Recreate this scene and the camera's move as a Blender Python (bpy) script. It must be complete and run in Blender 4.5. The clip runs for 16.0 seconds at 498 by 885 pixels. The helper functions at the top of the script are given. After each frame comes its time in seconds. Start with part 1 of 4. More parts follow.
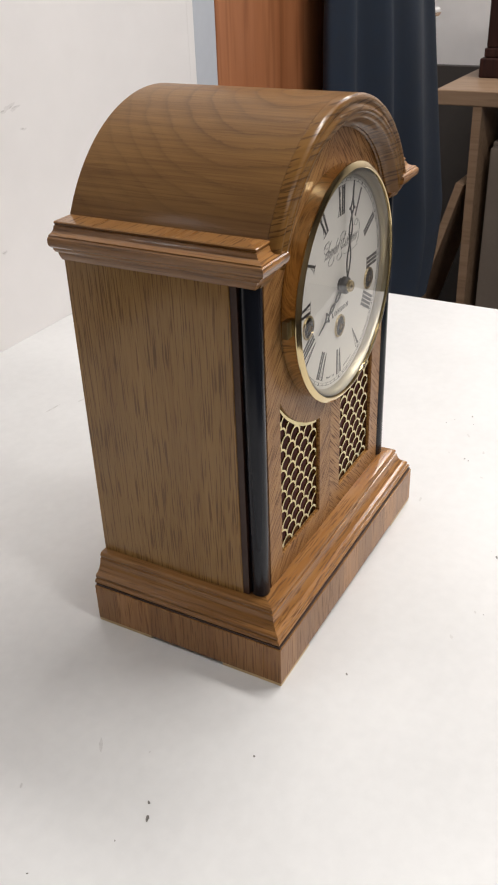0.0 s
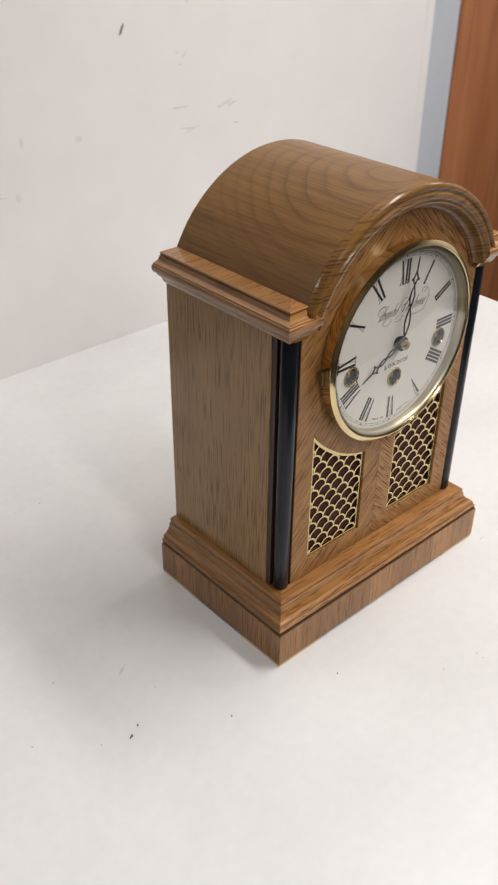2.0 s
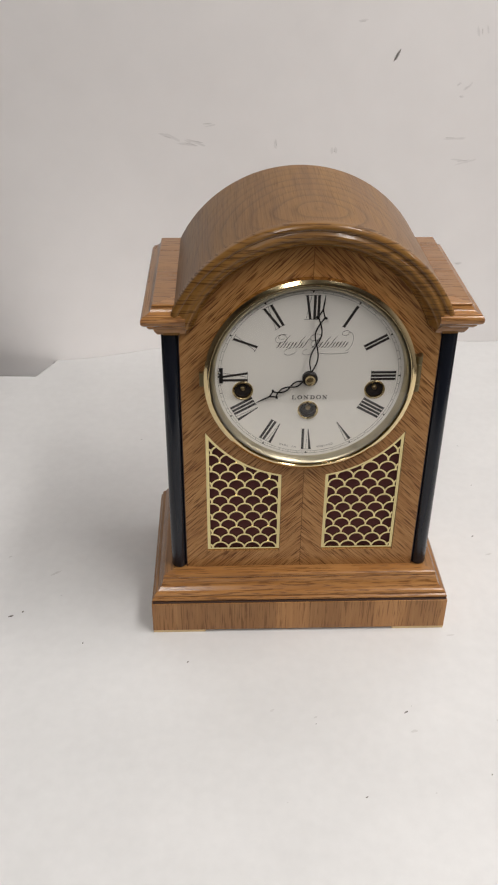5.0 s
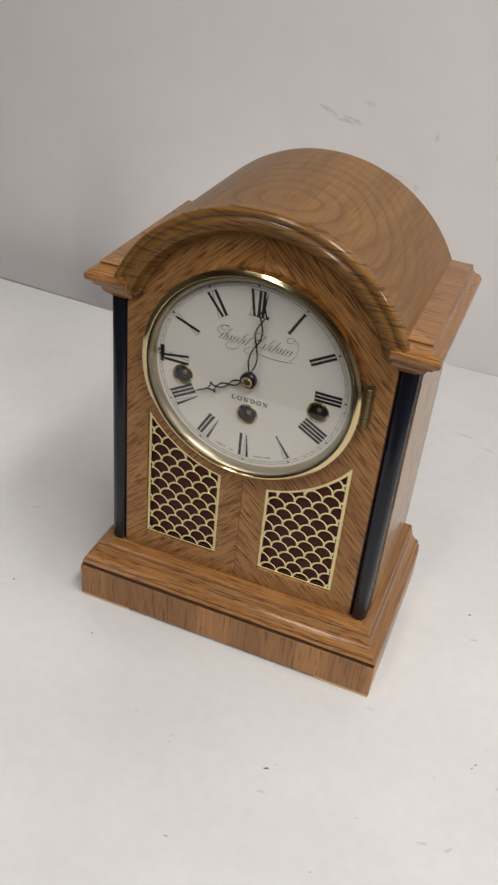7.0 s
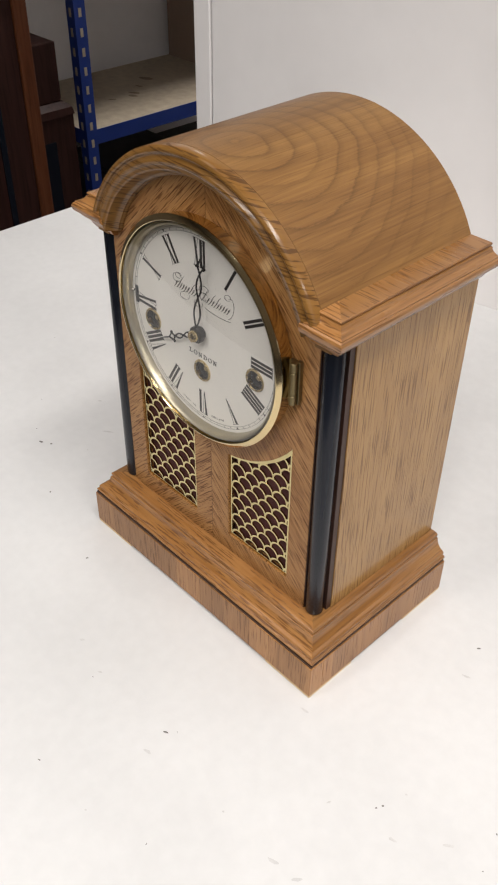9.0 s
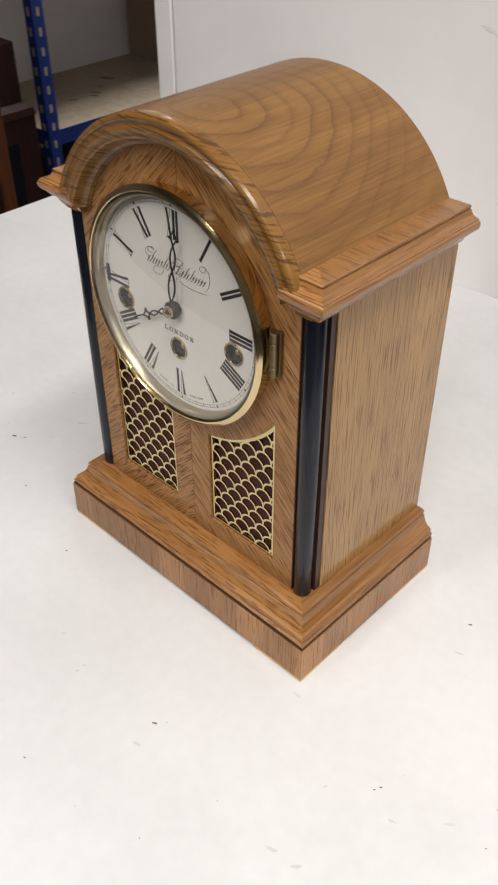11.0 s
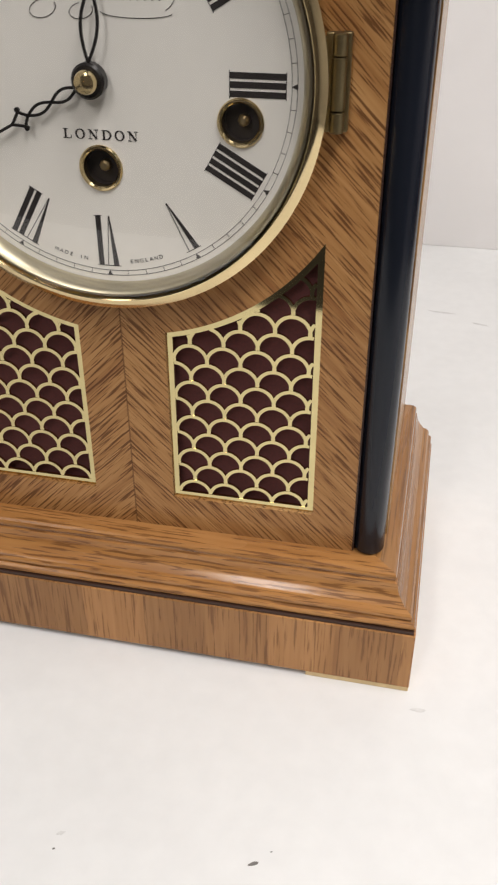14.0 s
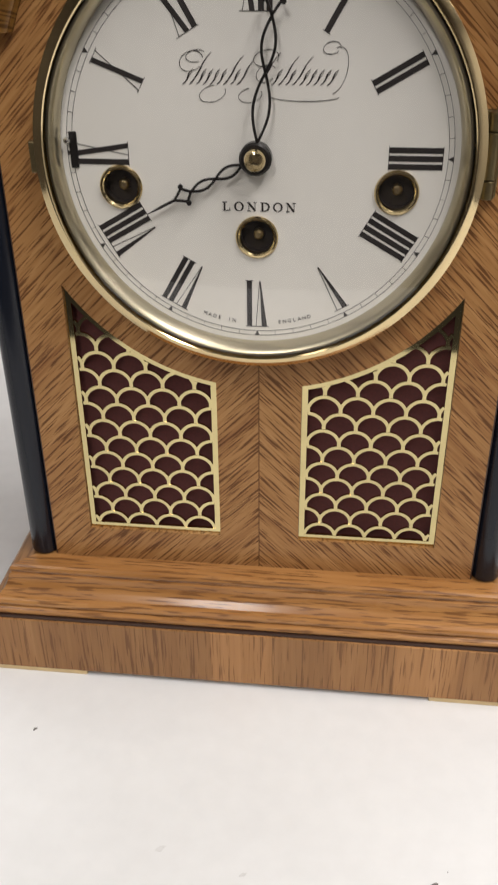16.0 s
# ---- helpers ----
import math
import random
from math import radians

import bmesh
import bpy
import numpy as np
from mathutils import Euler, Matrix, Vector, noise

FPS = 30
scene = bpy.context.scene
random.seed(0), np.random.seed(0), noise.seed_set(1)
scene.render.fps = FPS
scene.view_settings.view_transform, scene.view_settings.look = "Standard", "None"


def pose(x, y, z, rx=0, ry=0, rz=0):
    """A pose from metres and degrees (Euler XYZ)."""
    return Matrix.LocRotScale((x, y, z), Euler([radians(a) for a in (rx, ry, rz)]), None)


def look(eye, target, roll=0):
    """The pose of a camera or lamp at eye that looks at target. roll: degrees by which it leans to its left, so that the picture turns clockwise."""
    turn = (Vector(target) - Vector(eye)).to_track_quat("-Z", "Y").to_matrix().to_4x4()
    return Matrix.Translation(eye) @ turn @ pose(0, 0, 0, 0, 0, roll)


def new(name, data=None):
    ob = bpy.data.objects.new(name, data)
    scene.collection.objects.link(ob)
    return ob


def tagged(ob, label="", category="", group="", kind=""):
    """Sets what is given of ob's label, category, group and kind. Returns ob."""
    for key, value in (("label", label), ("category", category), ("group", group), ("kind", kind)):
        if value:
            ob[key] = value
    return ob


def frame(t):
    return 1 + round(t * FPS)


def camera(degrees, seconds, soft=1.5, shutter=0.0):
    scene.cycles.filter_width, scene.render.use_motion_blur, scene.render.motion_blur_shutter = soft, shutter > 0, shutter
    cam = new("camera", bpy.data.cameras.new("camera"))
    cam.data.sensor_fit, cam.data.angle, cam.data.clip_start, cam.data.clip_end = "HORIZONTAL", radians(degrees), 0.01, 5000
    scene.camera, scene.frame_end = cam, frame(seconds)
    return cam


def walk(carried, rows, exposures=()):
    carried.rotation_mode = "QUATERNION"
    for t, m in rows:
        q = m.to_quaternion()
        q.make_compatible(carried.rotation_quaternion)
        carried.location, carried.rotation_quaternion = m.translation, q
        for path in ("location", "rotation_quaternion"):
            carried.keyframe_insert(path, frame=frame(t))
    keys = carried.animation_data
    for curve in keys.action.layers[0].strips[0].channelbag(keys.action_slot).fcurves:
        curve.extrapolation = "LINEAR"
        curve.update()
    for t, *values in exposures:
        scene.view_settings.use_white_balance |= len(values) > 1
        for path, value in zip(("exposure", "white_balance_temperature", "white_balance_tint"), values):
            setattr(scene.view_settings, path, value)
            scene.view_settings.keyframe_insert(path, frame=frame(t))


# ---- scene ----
cam = camera(31.51, 16.0, soft=2.1, shutter=0.4)
EXPOSURES = [(0.0, -0.03), (1.5, 0.02), (2.1, -0.08), (2.5, -0.36), (3.0, -0.14), (4.2, -0.20), (6.5, -0.38), (7.2, -0.41), (8.0, 0.0), (10.5, -0.03), (12.5, -0.03), (13.5, -0.02), (16.0, 0.02)]
PATH = [
    (0, (-0.4755, -0.2087, 1.3148), (1.0251, 0.6494, 0.3088), -2.25),
    (0.5, (-0.4766, -0.2142, 1.3254), (0.9994, 0.6776, 0.3123), -1.64),
    (1, (-0.4673, -0.2322, 1.3538), (0.9324, 0.7356, 0.3030), -0.09),
    (1.5, (-0.4653, -0.2789, 1.3818), (0.8153, 0.8066, 0.2947), 0.70),
    (2, (-0.4415, -0.3419, 1.4000), (0.6793, 0.8965, 0.2999), 0.75),
    (2.5, (-0.4042, -0.4040, 1.4072), (0.4973, 1.0059, 0.3120), 0.11),
    (3, (-0.3390, -0.4590, 1.4131), (0.3742, 1.0619, 0.3277), 0.95),
    (3.5, (-0.2554, -0.5021, 1.4138), (0.2756, 1.0834, 0.3165), 1.05),
    (4, (-0.1756, -0.5318, 1.4156), (0.1902, 1.0986, 0.3166), 0.90),
    (4.2, (-0.1455, -0.5421, 1.4150), (0.1486, 1.1065, 0.3215), 0.71),
    (6.3, (0.0580, -0.5063, 1.4057), (-0.2506, 1.1565, 0.3381), 2.90),
    (6.5, (0.0852, -0.4901, 1.3969), (-0.2964, 1.1545, 0.3247), 3.67),
    (7, (0.1546, -0.4544, 1.4053), (-0.3702, 1.1036, 0.2663), 5.81),
    (7.5, (0.2429, -0.3949, 1.3967), (-0.5195, 1.0118, 0.1968), 5.23),
    (8, (0.3061, -0.3374, 1.3960), (-0.6656, 0.9016, 0.1628), 3.65),
    (8.2, (0.3140, -0.3252, 1.3973), (-0.7153, 0.8550, 0.1532), 2.75),
    (10.3, (0.3720, -0.2787, 1.4024), (-0.7793, 0.7702, 0.1477), -0.03),
    (10.5, (0.3706, -0.2835, 1.3985), (-0.7803, 0.7754, 0.1520), -0.03),
    (11, (0.3373, -0.2957, 1.3803), (-0.7474, 0.8289, 0.1318), -0.17),
    (11.5, (0.2878, -0.3004, 1.3383), (-0.6454, 0.9679, 0.1052), -0.17),
    (12, (0.2225, -0.3011, 1.2790), (-0.5584, 1.0906, 0.0733), -0.01),
    (12.5, (0.1777, -0.2864, 1.2287), (-0.4796, 1.1975, 0.0599), 0.01),
    (13, (0.1563, -0.2683, 1.1978), (-0.3793, 1.2868, 0.0598), -0.16),
    (13.5, (0.1321, -0.2655, 1.1827), (-0.3207, 1.3478, 0.0908), -0.22),
    (14, (0.1073, -0.2744, 1.1759), (-0.2525, 1.3734, 0.1010), 0.03),
    (14.5, (0.0812, -0.2865, 1.1722), (-0.1975, 1.3894, 0.1170), 0.26),
    (15, (0.0571, -0.2957, 1.1708), (-0.1771, 1.3919, 0.1234), -0.08),
    (15.5, (0.0390, -0.3009, 1.1798), (-0.1709, 1.3938, 0.1385), -0.46),
    (16, (0.0304, -0.2983, 1.1912), (-0.1663, 1.4112, 0.1719), -0.48),
]
walk(cam, [(t, look(eye, target, roll)) for t, eye, target, roll in PATH], EXPOSURES)

# ---- world, lamps ----
world = bpy.data.worlds.new("world")
scene.world = world
world.use_nodes = True
world.node_tree.nodes["Background"].inputs[0].default_value = (0.75, 0.85, 1.0, 1)
world.node_tree.nodes["Background"].inputs[1].default_value = 0.15
scene.view_settings.exposure = 0.0

T = 0.9  # height of the table top
CEIL = 2.5


def area_lamp(name, eye, target, w, h, watts, colour):
    data = bpy.data.lights.new(name, "AREA")
    data.shape, data.size, data.size_y, data.energy, data.color = "RECTANGLE", w, h, watts, colour
    ob = new(name, data)
    ob.matrix_world = look(eye, target)
    return ob


WARM = (1.0, 0.962, 0.935)
# x, y, width, length, watts
# The first three follow the bezel's highlights; the last two are added unseen fill.
LAMPS = ((0.58, -0.46, 0.24, 1.30, 25), (-0.70, -0.70, 0.24, 1.30, 3.0), (2.10, -0.15, 0.30, 1.30, 26), (-0.30, -1.75, 0.26, 1.30, 20), (-1.45, 1.80, 0.58, 1.20, 26))
for lx, ly, lw, ll, watts in LAMPS:
    area_lamp("unseen_ceiling_lamp", (lx, ly, CEIL - 0.07), (lx, ly, 0), lw, ll, watts, WARM)


# ---- small helpers ----
def part(name, bm, mat, parent=None, label="", smooth=False, sharp=35):
    """Links a bmesh as one mesh object under a thing or a part."""
    bmesh.ops.recalc_face_normals(bm, faces=bm.faces)
    me = bpy.data.meshes.new(name)
    bm.to_mesh(me)
    bm.free()
    if smooth:
        me.polygons.foreach_set("use_smooth", [True] * len(me.polygons))
        me.set_sharp_from_angle(angle=radians(sharp))
    me.materials.append(mat)
    ob = new(name, me)
    ob.parent = parent
    return tagged(ob, label)


def empty(name, m, label, category, group="", kind=""):
    ob = new(name)
    ob.empty_display_size = 0.05
    ob.matrix_world = m
    return tagged(ob, label, category, group, kind)


def add_box(bm, x0, x1, y0, y1, z0, z1, bevel=0.0):
    vs = [bm.verts.new((x, y, z)) for z in (z0, z1) for y in (y0, y1) for x in (x0, x1)]
    fs = [bm.faces.new([vs[i] for i in q]) for q in ((0, 2, 3, 1), (4, 5, 7, 6), (0, 1, 5, 4), (2, 6, 7, 3), (0, 4, 6, 2), (1, 3, 7, 5))]
    if bevel:
        edges = list({e for f in fs for e in f.edges})
        bmesh.ops.bevel(bm, geom=edges, offset=bevel, segments=2, profile=0.5, affect="EDGES")
    return bm


def box(x0, x1, y0, y1, z0, z1, bevel=0.0):
    return add_box(bmesh.new(), x0, x1, y0, y1, z0, z1, bevel)


def prism(poly, y0, y1, holes=()):
    """A plate with the outline poly in x and z, from y0 to y1, with holes."""
    bm = bmesh.new()
    edges = []
    for loop in (poly, *holes):
        vs = [bm.verts.new((x, y0, z)) for x, z in loop]
        edges += [bm.edges.new((vs[i], vs[(i + 1) % len(vs)])) for i in range(len(vs))]
    bmesh.ops.triangle_fill(bm, use_beauty=True, use_dissolve=False, edges=edges)
    got = bmesh.ops.extrude_face_region(bm, geom=list(bm.faces))["geom"]
    bmesh.ops.translate(bm, vec=(0, y1 - y0, 0), verts=[g for g in got if isinstance(g, bmesh.types.BMVert)])
    return bm


def sweep(rings, closed_ring=True, caps=True, loop=False):
    """Joins rings of points into a skin."""
    bm = bmesh.new()
    vs = [[bm.verts.new(p) for p in ring] for ring in rings]
    n, m = len(vs), len(vs[0])
    for i in range(n if loop else n - 1):
        a, b = vs[i], vs[(i + 1) % n]
        for j in range(m if closed_ring else m - 1):
            k = (j + 1) % m
            bm.faces.new((a[j], a[k], b[k], b[j]))
    if caps and closed_ring and not loop:
        bm.faces.new(vs[0])
        bm.faces.new(vs[-1][::-1])
    return bm


def lathe(profile, cx, cz, steps=96, closed=False):
    """Turns a profile of (radius, y) round the axis along y through (cx, cz)."""
    rings = []
    for i in range(steps):
        a = 2 * math.pi * i / steps
        rings.append([(cx + r * math.cos(a), y, cz + r * math.sin(a)) for r, y in profile])
    bm = sweep(rings, closed_ring=closed, caps=False, loop=True)
    bmesh.ops.remove_doubles(bm, verts=bm.verts, dist=1e-6)
    return bm


def turned(profile, cx, cy, steps=32):
    """Turns a profile of (radius, z) round an upright axis, closed at both ends."""
    rings = [[(cx + r * math.cos(2 * math.pi * i / steps), cy + r * math.sin(2 * math.pi * i / steps), z) for i in range(steps)] for r, z in profile]
    return sweep(rings)


def ribbon(bm, pts, width, y0, y1):
    """A flat strip along points in x and z, width across (a number or one for each point), from y0 to y1 deep."""
    n = len(pts)
    out = []
    for i, (x, z) in enumerate(pts):
        (ax, az), (bx, bz) = pts[max(i - 1, 0)], pts[min(i + 1, n - 1)]
        l = math.hypot(bx - ax, bz - az) or 1
        w = (width[i] if isinstance(width, (list, tuple)) else width) / 2
        nx, nz = -(bz - az) / l * w, (bx - ax) / l * w
        out.append([bm.verts.new(p) for p in ((x + nx, y0, z + nz), (x - nx, y0, z - nz), (x - nx, y1, z - nz), (x + nx, y1, z + nz))])
    for a, b in zip(out, out[1:]):
        for j in range(4):
            k = (j + 1) % 4
            bm.faces.new((a[j], a[k], b[k], b[j]))
    bm.faces.new(out[0])
    bm.faces.new(out[-1][::-1])
    return bm


def wire(pts, radius, sides=8):
    """A round wire along 3D points."""
    rings = []
    n = len(pts)
    for i in range(n):
        p = Vector(pts[i])
        d = (Vector(pts[min(i + 1, n - 1)]) - Vector(pts[max(i - 1, 0)])).normalized()
        u = d.cross(Vector((0.13, 1, 0.07))).normalized()
        v = d.cross(u)
        r = radius[i] if isinstance(radius, (list, tuple)) else radius
        rings.append([tuple(p + r * (math.cos(2 * math.pi * k / sides) * u + math.sin(2 * math.pi * k / sides) * v)) for k in range(sides)])
    return sweep(rings)


# ---- materials ----
def material(name):
    mat = bpy.data.materials.new(name)
    mat.use_nodes = True
    return mat, mat.node_tree.nodes, mat.node_tree.links, mat.node_tree.nodes["Principled BSDF"]


def node(nodes, kind, **values):
    n = nodes.new(kind)
    for key, value in values.items():
        n.inputs[int(key[1:])].default_value = value
    return n


def ramp(nodes, stops):
    n = nodes.new("ShaderNodeValToRGB")
    e = n.color_ramp.elements
    while len(e) < len(stops):
        e.new(0.5)
    for el, (at, c) in zip(e, stops):
        el.position = at
        el.color = (*c, 1) if isinstance(c, tuple) else (c, c, c, 1)
    return n


def calc(nodes, links, op, a, b=None, c=None):
    n = nodes.new("ShaderNodeMath")
    n.operation = op
    for i, v in enumerate((a, b, c)):
        if v is None:
            continue
        if isinstance(v, (int, float)):
            n.inputs[i].default_value = v
        else:
            links.new(v, n.inputs[i])
    return n.outputs[0]


def mixed(nodes, links, kind, fac, a, b):
    n = nodes.new("ShaderNodeMix")
    n.data_type, n.blend_type = "RGBA", kind
    for i, v in ((0, fac), (6, a), (7, b)):
        if isinstance(v, (int, float)):
            n.inputs[i].default_value = v
        elif isinstance(v, tuple):
            n.inputs[i].default_value = (*v, 1)
        else:
            links.new(v, n.inputs[i])
    return n.outputs[2]


def wood(name, dark, mid, light, axis="z", cross=420.0, along=26.0, fleck=0.75, rough=0.38, coat=0.12, seed=0.0, joints=0.0, rings=False, density=0.0, contrast=1.0):
    """Lacquered oak. axis: the way of the grain; 'chevron' runs down and out on both sides of the middle."""
    mat, nodes, links, bsdf = material(name)
    co = nodes.new("ShaderNodeTexCoord").outputs["Object"]
    sep = nodes.new("ShaderNodeSeparateXYZ")
    links.new(co, sep.inputs[0])
    x, y, z = sep.outputs
    if axis == "chevron":
        ax = calc(nodes, links, "ABSOLUTE", x)
        g = calc(nodes, links, "MULTIPLY", calc(nodes, links, "SUBTRACT", ax, z), 0.7071)
        u = calc(nodes, links, "MULTIPLY", calc(nodes, links, "ADD", ax, z), 0.7071)
        side = calc(nodes, links, "MULTIPLY", calc(nodes, links, "SIGN", x), 0.37)
        u, v = calc(nodes, links, "ADD", u, side), y
    elif axis == "dome":
        s = calc(nodes, links, "MULTIPLY", calc(nodes, links, "ARCTAN2", x, calc(nodes, links, "SUBTRACT", z, 0.2325)), 0.102)
        g, u, v = y, s, calc(nodes, links, "MULTIPLY", x, 0.0)
    elif axis == "layers":  # boards laid flat: lines along x that wrap over the edges
        g, u, v = x, calc(nodes, links, "MULTIPLY_ADD", y, 0.3, z), calc(nodes, links, "MULTIPLY", y, 0.1)
    elif axis == "across":
        g, u, v = x, y, calc(nodes, links, "MULTIPLY", z, 0.2)
    else:
        g, u, v = {"x": (x, y, z), "y": (y, x, z), "z": (z, x, y)}[axis]

    def vec(cs, al, shift):
        c = nodes.new("ShaderNodeCombineXYZ")
        links.new(calc(nodes, links, "MULTIPLY", g, al), c.inputs[0])
        links.new(calc(nodes, links, "MULTIPLY_ADD", u, cs, shift + seed), c.inputs[1])
        links.new(calc(nodes, links, "MULTIPLY_ADD", v, cs, shift * 0.7), c.inputs[2])
        return c.outputs[0]

    def noise_at(cs, al, shift, detail, distortion=0.0, rgh=0.5):
        n = node(nodes, "ShaderNodeTexNoise", i2=1.0, i3=detail, i4=rgh)
        n.inputs["Distortion"].default_value = distortion
        links.new(vec(cs, al, shift), n.inputs["Vector"])
        return n.outputs["Fac"]

    tone = ramp(nodes, [(0.25, dark), (0.5, mid), (0.78, light)])
    base = noise_at(55, 7, 3.1, 4.0, 0.6)
    streak = noise_at(cross * 0.5, along * 0.45, 11.0, 3.0, 0.3)
    links.new(calc(nodes, links, "MULTIPLY_ADD", calc(nodes, links, "SUBTRACT", streak, 0.5), 0.55 * contrast, calc(nodes, links, "MULTIPLY_ADD", base, 0.5, 0.275)), tone.inputs[0])
    colour = tone.outputs[0]
    if rings:
        warp = noise_at(26, 20, 5.0, 2.5, 0.3)
        gy = calc(nodes, links, "SUBTRACT", g, 0.018)
        d = calc(nodes, links, "SQRT", calc(nodes, links, "ADD", calc(nodes, links, "POWER", calc(nodes, links, "SUBTRACT", u, 0.0042), 2.0), calc(nodes, links, "POWER", gy, 2.0)))
        d = calc(nodes, links, "MULTIPLY_ADD", calc(nodes, links, "SUBTRACT", warp, 0.5), 0.014, d)
        frayed = noise_at(700, 500, 8.0, 2.0)
        edge = calc(nodes, links, "MULTIPLY_ADD", calc(nodes, links, "SUBTRACT", frayed, 0.5), 0.0016, d)
        turns = calc(nodes, links, "MULTIPLY_ADD", calc(nodes, links, "MULTIPLY_ADD", calc(nodes, links, "MULTIPLY", edge, edge), 1.1, edge), 72.0, 0.72)
        wn = nodes.new("ShaderNodeTexWhiteNoise")
        wn.noise_dimensions = "1D"
        links.new(calc(nodes, links, "ROUND", turns), wn.inputs["W"])
        each = calc(nodes, links, "MULTIPLY_ADD", wn.outputs["Value"], 0.5, 0.6)
        band = ramp_out(nodes, links, calc(nodes, links, "FRACT", turns), [(0.0, 1.0), (0.07, 0.62), (0.28, 0.20), (0.60, 0.05), (0.90, 0.12), (0.96, 0.6), (1.0, 1.0)])
        fine = ramp_out(nodes, links, calc(nodes, links, "FRACT", calc(nodes, links, "MULTIPLY", edge, 290.0)), [(0.0, 0.8), (0.3, 0.1), (0.8, 0.0), (1.0, 0.8)])
        fade = ramp_out(nodes, links, d, [(0.0, 0.45), (0.05, 0.62), (0.085, 0.40), (0.125, 0.16)])
        both = calc(nodes, links, "MULTIPLY_ADD", fine, 0.09, calc(nodes, links, "MULTIPLY", band, each))
        tint = calc(nodes, links, "MULTIPLY", both, calc(nodes, links, "MULTIPLY", fade, calc(nodes, links, "MULTIPLY_ADD", frayed, 0.8, 0.55)))
        colour = mixed(nodes, links, "MIX", tint, colour, tuple(c * 0.55 for c in dark))
    if joints:
        cell = calc(nodes, links, "FLOOR", calc(nodes, links, "MULTIPLY", calc(nodes, links, "ADD", u, calc(nodes, links, "ADD", v, 3.013)), joints))
        wn = nodes.new("ShaderNodeTexWhiteNoise")
        wn.noise_dimensions = "1D"
        links.new(cell, wn.inputs["W"])
        colour = mixed(nodes, links, "MULTIPLY", 0.8, colour, ramp_out(nodes, links, wn.outputs["Value"], [(0.0, (0.68, 0.66, 0.64)), (1.0, (1.12, 1.10, 1.07))]))
    pore = noise_at(cross, along, 23.0, 2.0, 0.0)
    patch = noise_at(40, 9, 31.0, 2.0)
    thr = ramp(nodes, [(0.56 - density, 0.0), (0.65 - density, 1.0)])
    links.new(calc(nodes, links, "MULTIPLY_ADD", patch, 0.12, calc(nodes, links, "SUBTRACT", pore, 0.05)), thr.inputs[0])
    flecks = calc(nodes, links, "MULTIPLY", thr.outputs[0], fleck)
    colour = mixed(nodes, links, "MIX", flecks, colour, (dark[0] * 0.46, dark[1] * 0.40, dark[2] * 0.34))
    if axis == "chevron":
        seam = calc(nodes, links, "LESS_THAN", calc(nodes, links, "ABSOLUTE", x), 0.0003)
        colour = mixed(nodes, links, "MIX", calc(nodes, links, "MULTIPLY", seam, 0.6), colour, tuple(c * 0.4 for c in dark))
    links.new(colour, bsdf.inputs["Base Color"])
    links.new(calc(nodes, links, "MULTIPLY_ADD", flecks, 0.2, calc(nodes, links, "MULTIPLY_ADD", base, 0.12, rough - 0.06)), bsdf.inputs["Roughness"])
    bsdf.inputs["Coat Weight"].default_value = coat
    bsdf.inputs["Coat Roughness"].default_value = 0.12
    bsdf.inputs["Specular IOR Level"].default_value = 0.2
    bump = node(nodes, "ShaderNodeBump", i0=0.14, i1=0.0004)
    links.new(calc(nodes, links, "SUBTRACT", calc(nodes, links, "MULTIPLY", streak, 0.3), flecks), bump.inputs["Height"])
    links.new(bump.outputs[0], bsdf.inputs["Normal"])
    return mat


def ramp_out(nodes, links, fac, stops):
    n = ramp(nodes, stops)
    links.new(fac, n.inputs[0])
    return n.outputs[0]


def plain(name, colour, rough=0.5, metal=0.0, vary=0.12, scale=30.0, bump=0.0, bump_scale=200.0, coat=0.0, stretch=(1, 1, 1)):
    """A surface of one colour with uneven tone and gloss at two scales."""
    mat, nodes, links, bsdf = material(name)
    co = nodes.new("ShaderNodeTexCoord").outputs["Object"]
    mp = node(nodes, "ShaderNodeMapping")
    mp.inputs["Scale"].default_value = stretch
    links.new(co, mp.inputs[0])
    a = node(nodes, "ShaderNodeTexNoise", i2=scale, i3=4.0)
    b = node(nodes, "ShaderNodeTexNoise", i2=scale * 9, i3=3.0)
    links.new(mp.outputs[0], a.inputs["Vector"])
    links.new(mp.outputs[0], b.inputs["Vector"])
    both = calc(nodes, links, "MULTIPLY_ADD", b.outputs["Fac"], 0.4, calc(nodes, links, "MULTIPLY", a.outputs["Fac"], 0.6))
    lo, hi = tuple(c * (1 - vary) for c in colour), tuple(min(c * (1 + vary), 0.95) for c in colour)
    links.new(ramp_out(nodes, links, both, [(0.3, lo), (0.7, hi)]), bsdf.inputs["Base Color"])
    links.new(calc(nodes, links, "MULTIPLY_ADD", both, 0.5 * rough, 0.75 * rough), bsdf.inputs["Roughness"])
    bsdf.inputs["Metallic"].default_value = metal
    bsdf.inputs["Coat Weight"].default_value = coat
    if bump:
        bp = node(nodes, "ShaderNodeBump", i0=bump, i1=0.001)
        c = node(nodes, "ShaderNodeTexNoise", i2=bump_scale, i3=4.0)
        links.new(mp.outputs[0], c.inputs["Vector"])
        links.new(c.outputs["Fac"], bp.inputs["Height"])
        links.new(bp.outputs[0], bsdf.inputs["Normal"])
    return mat


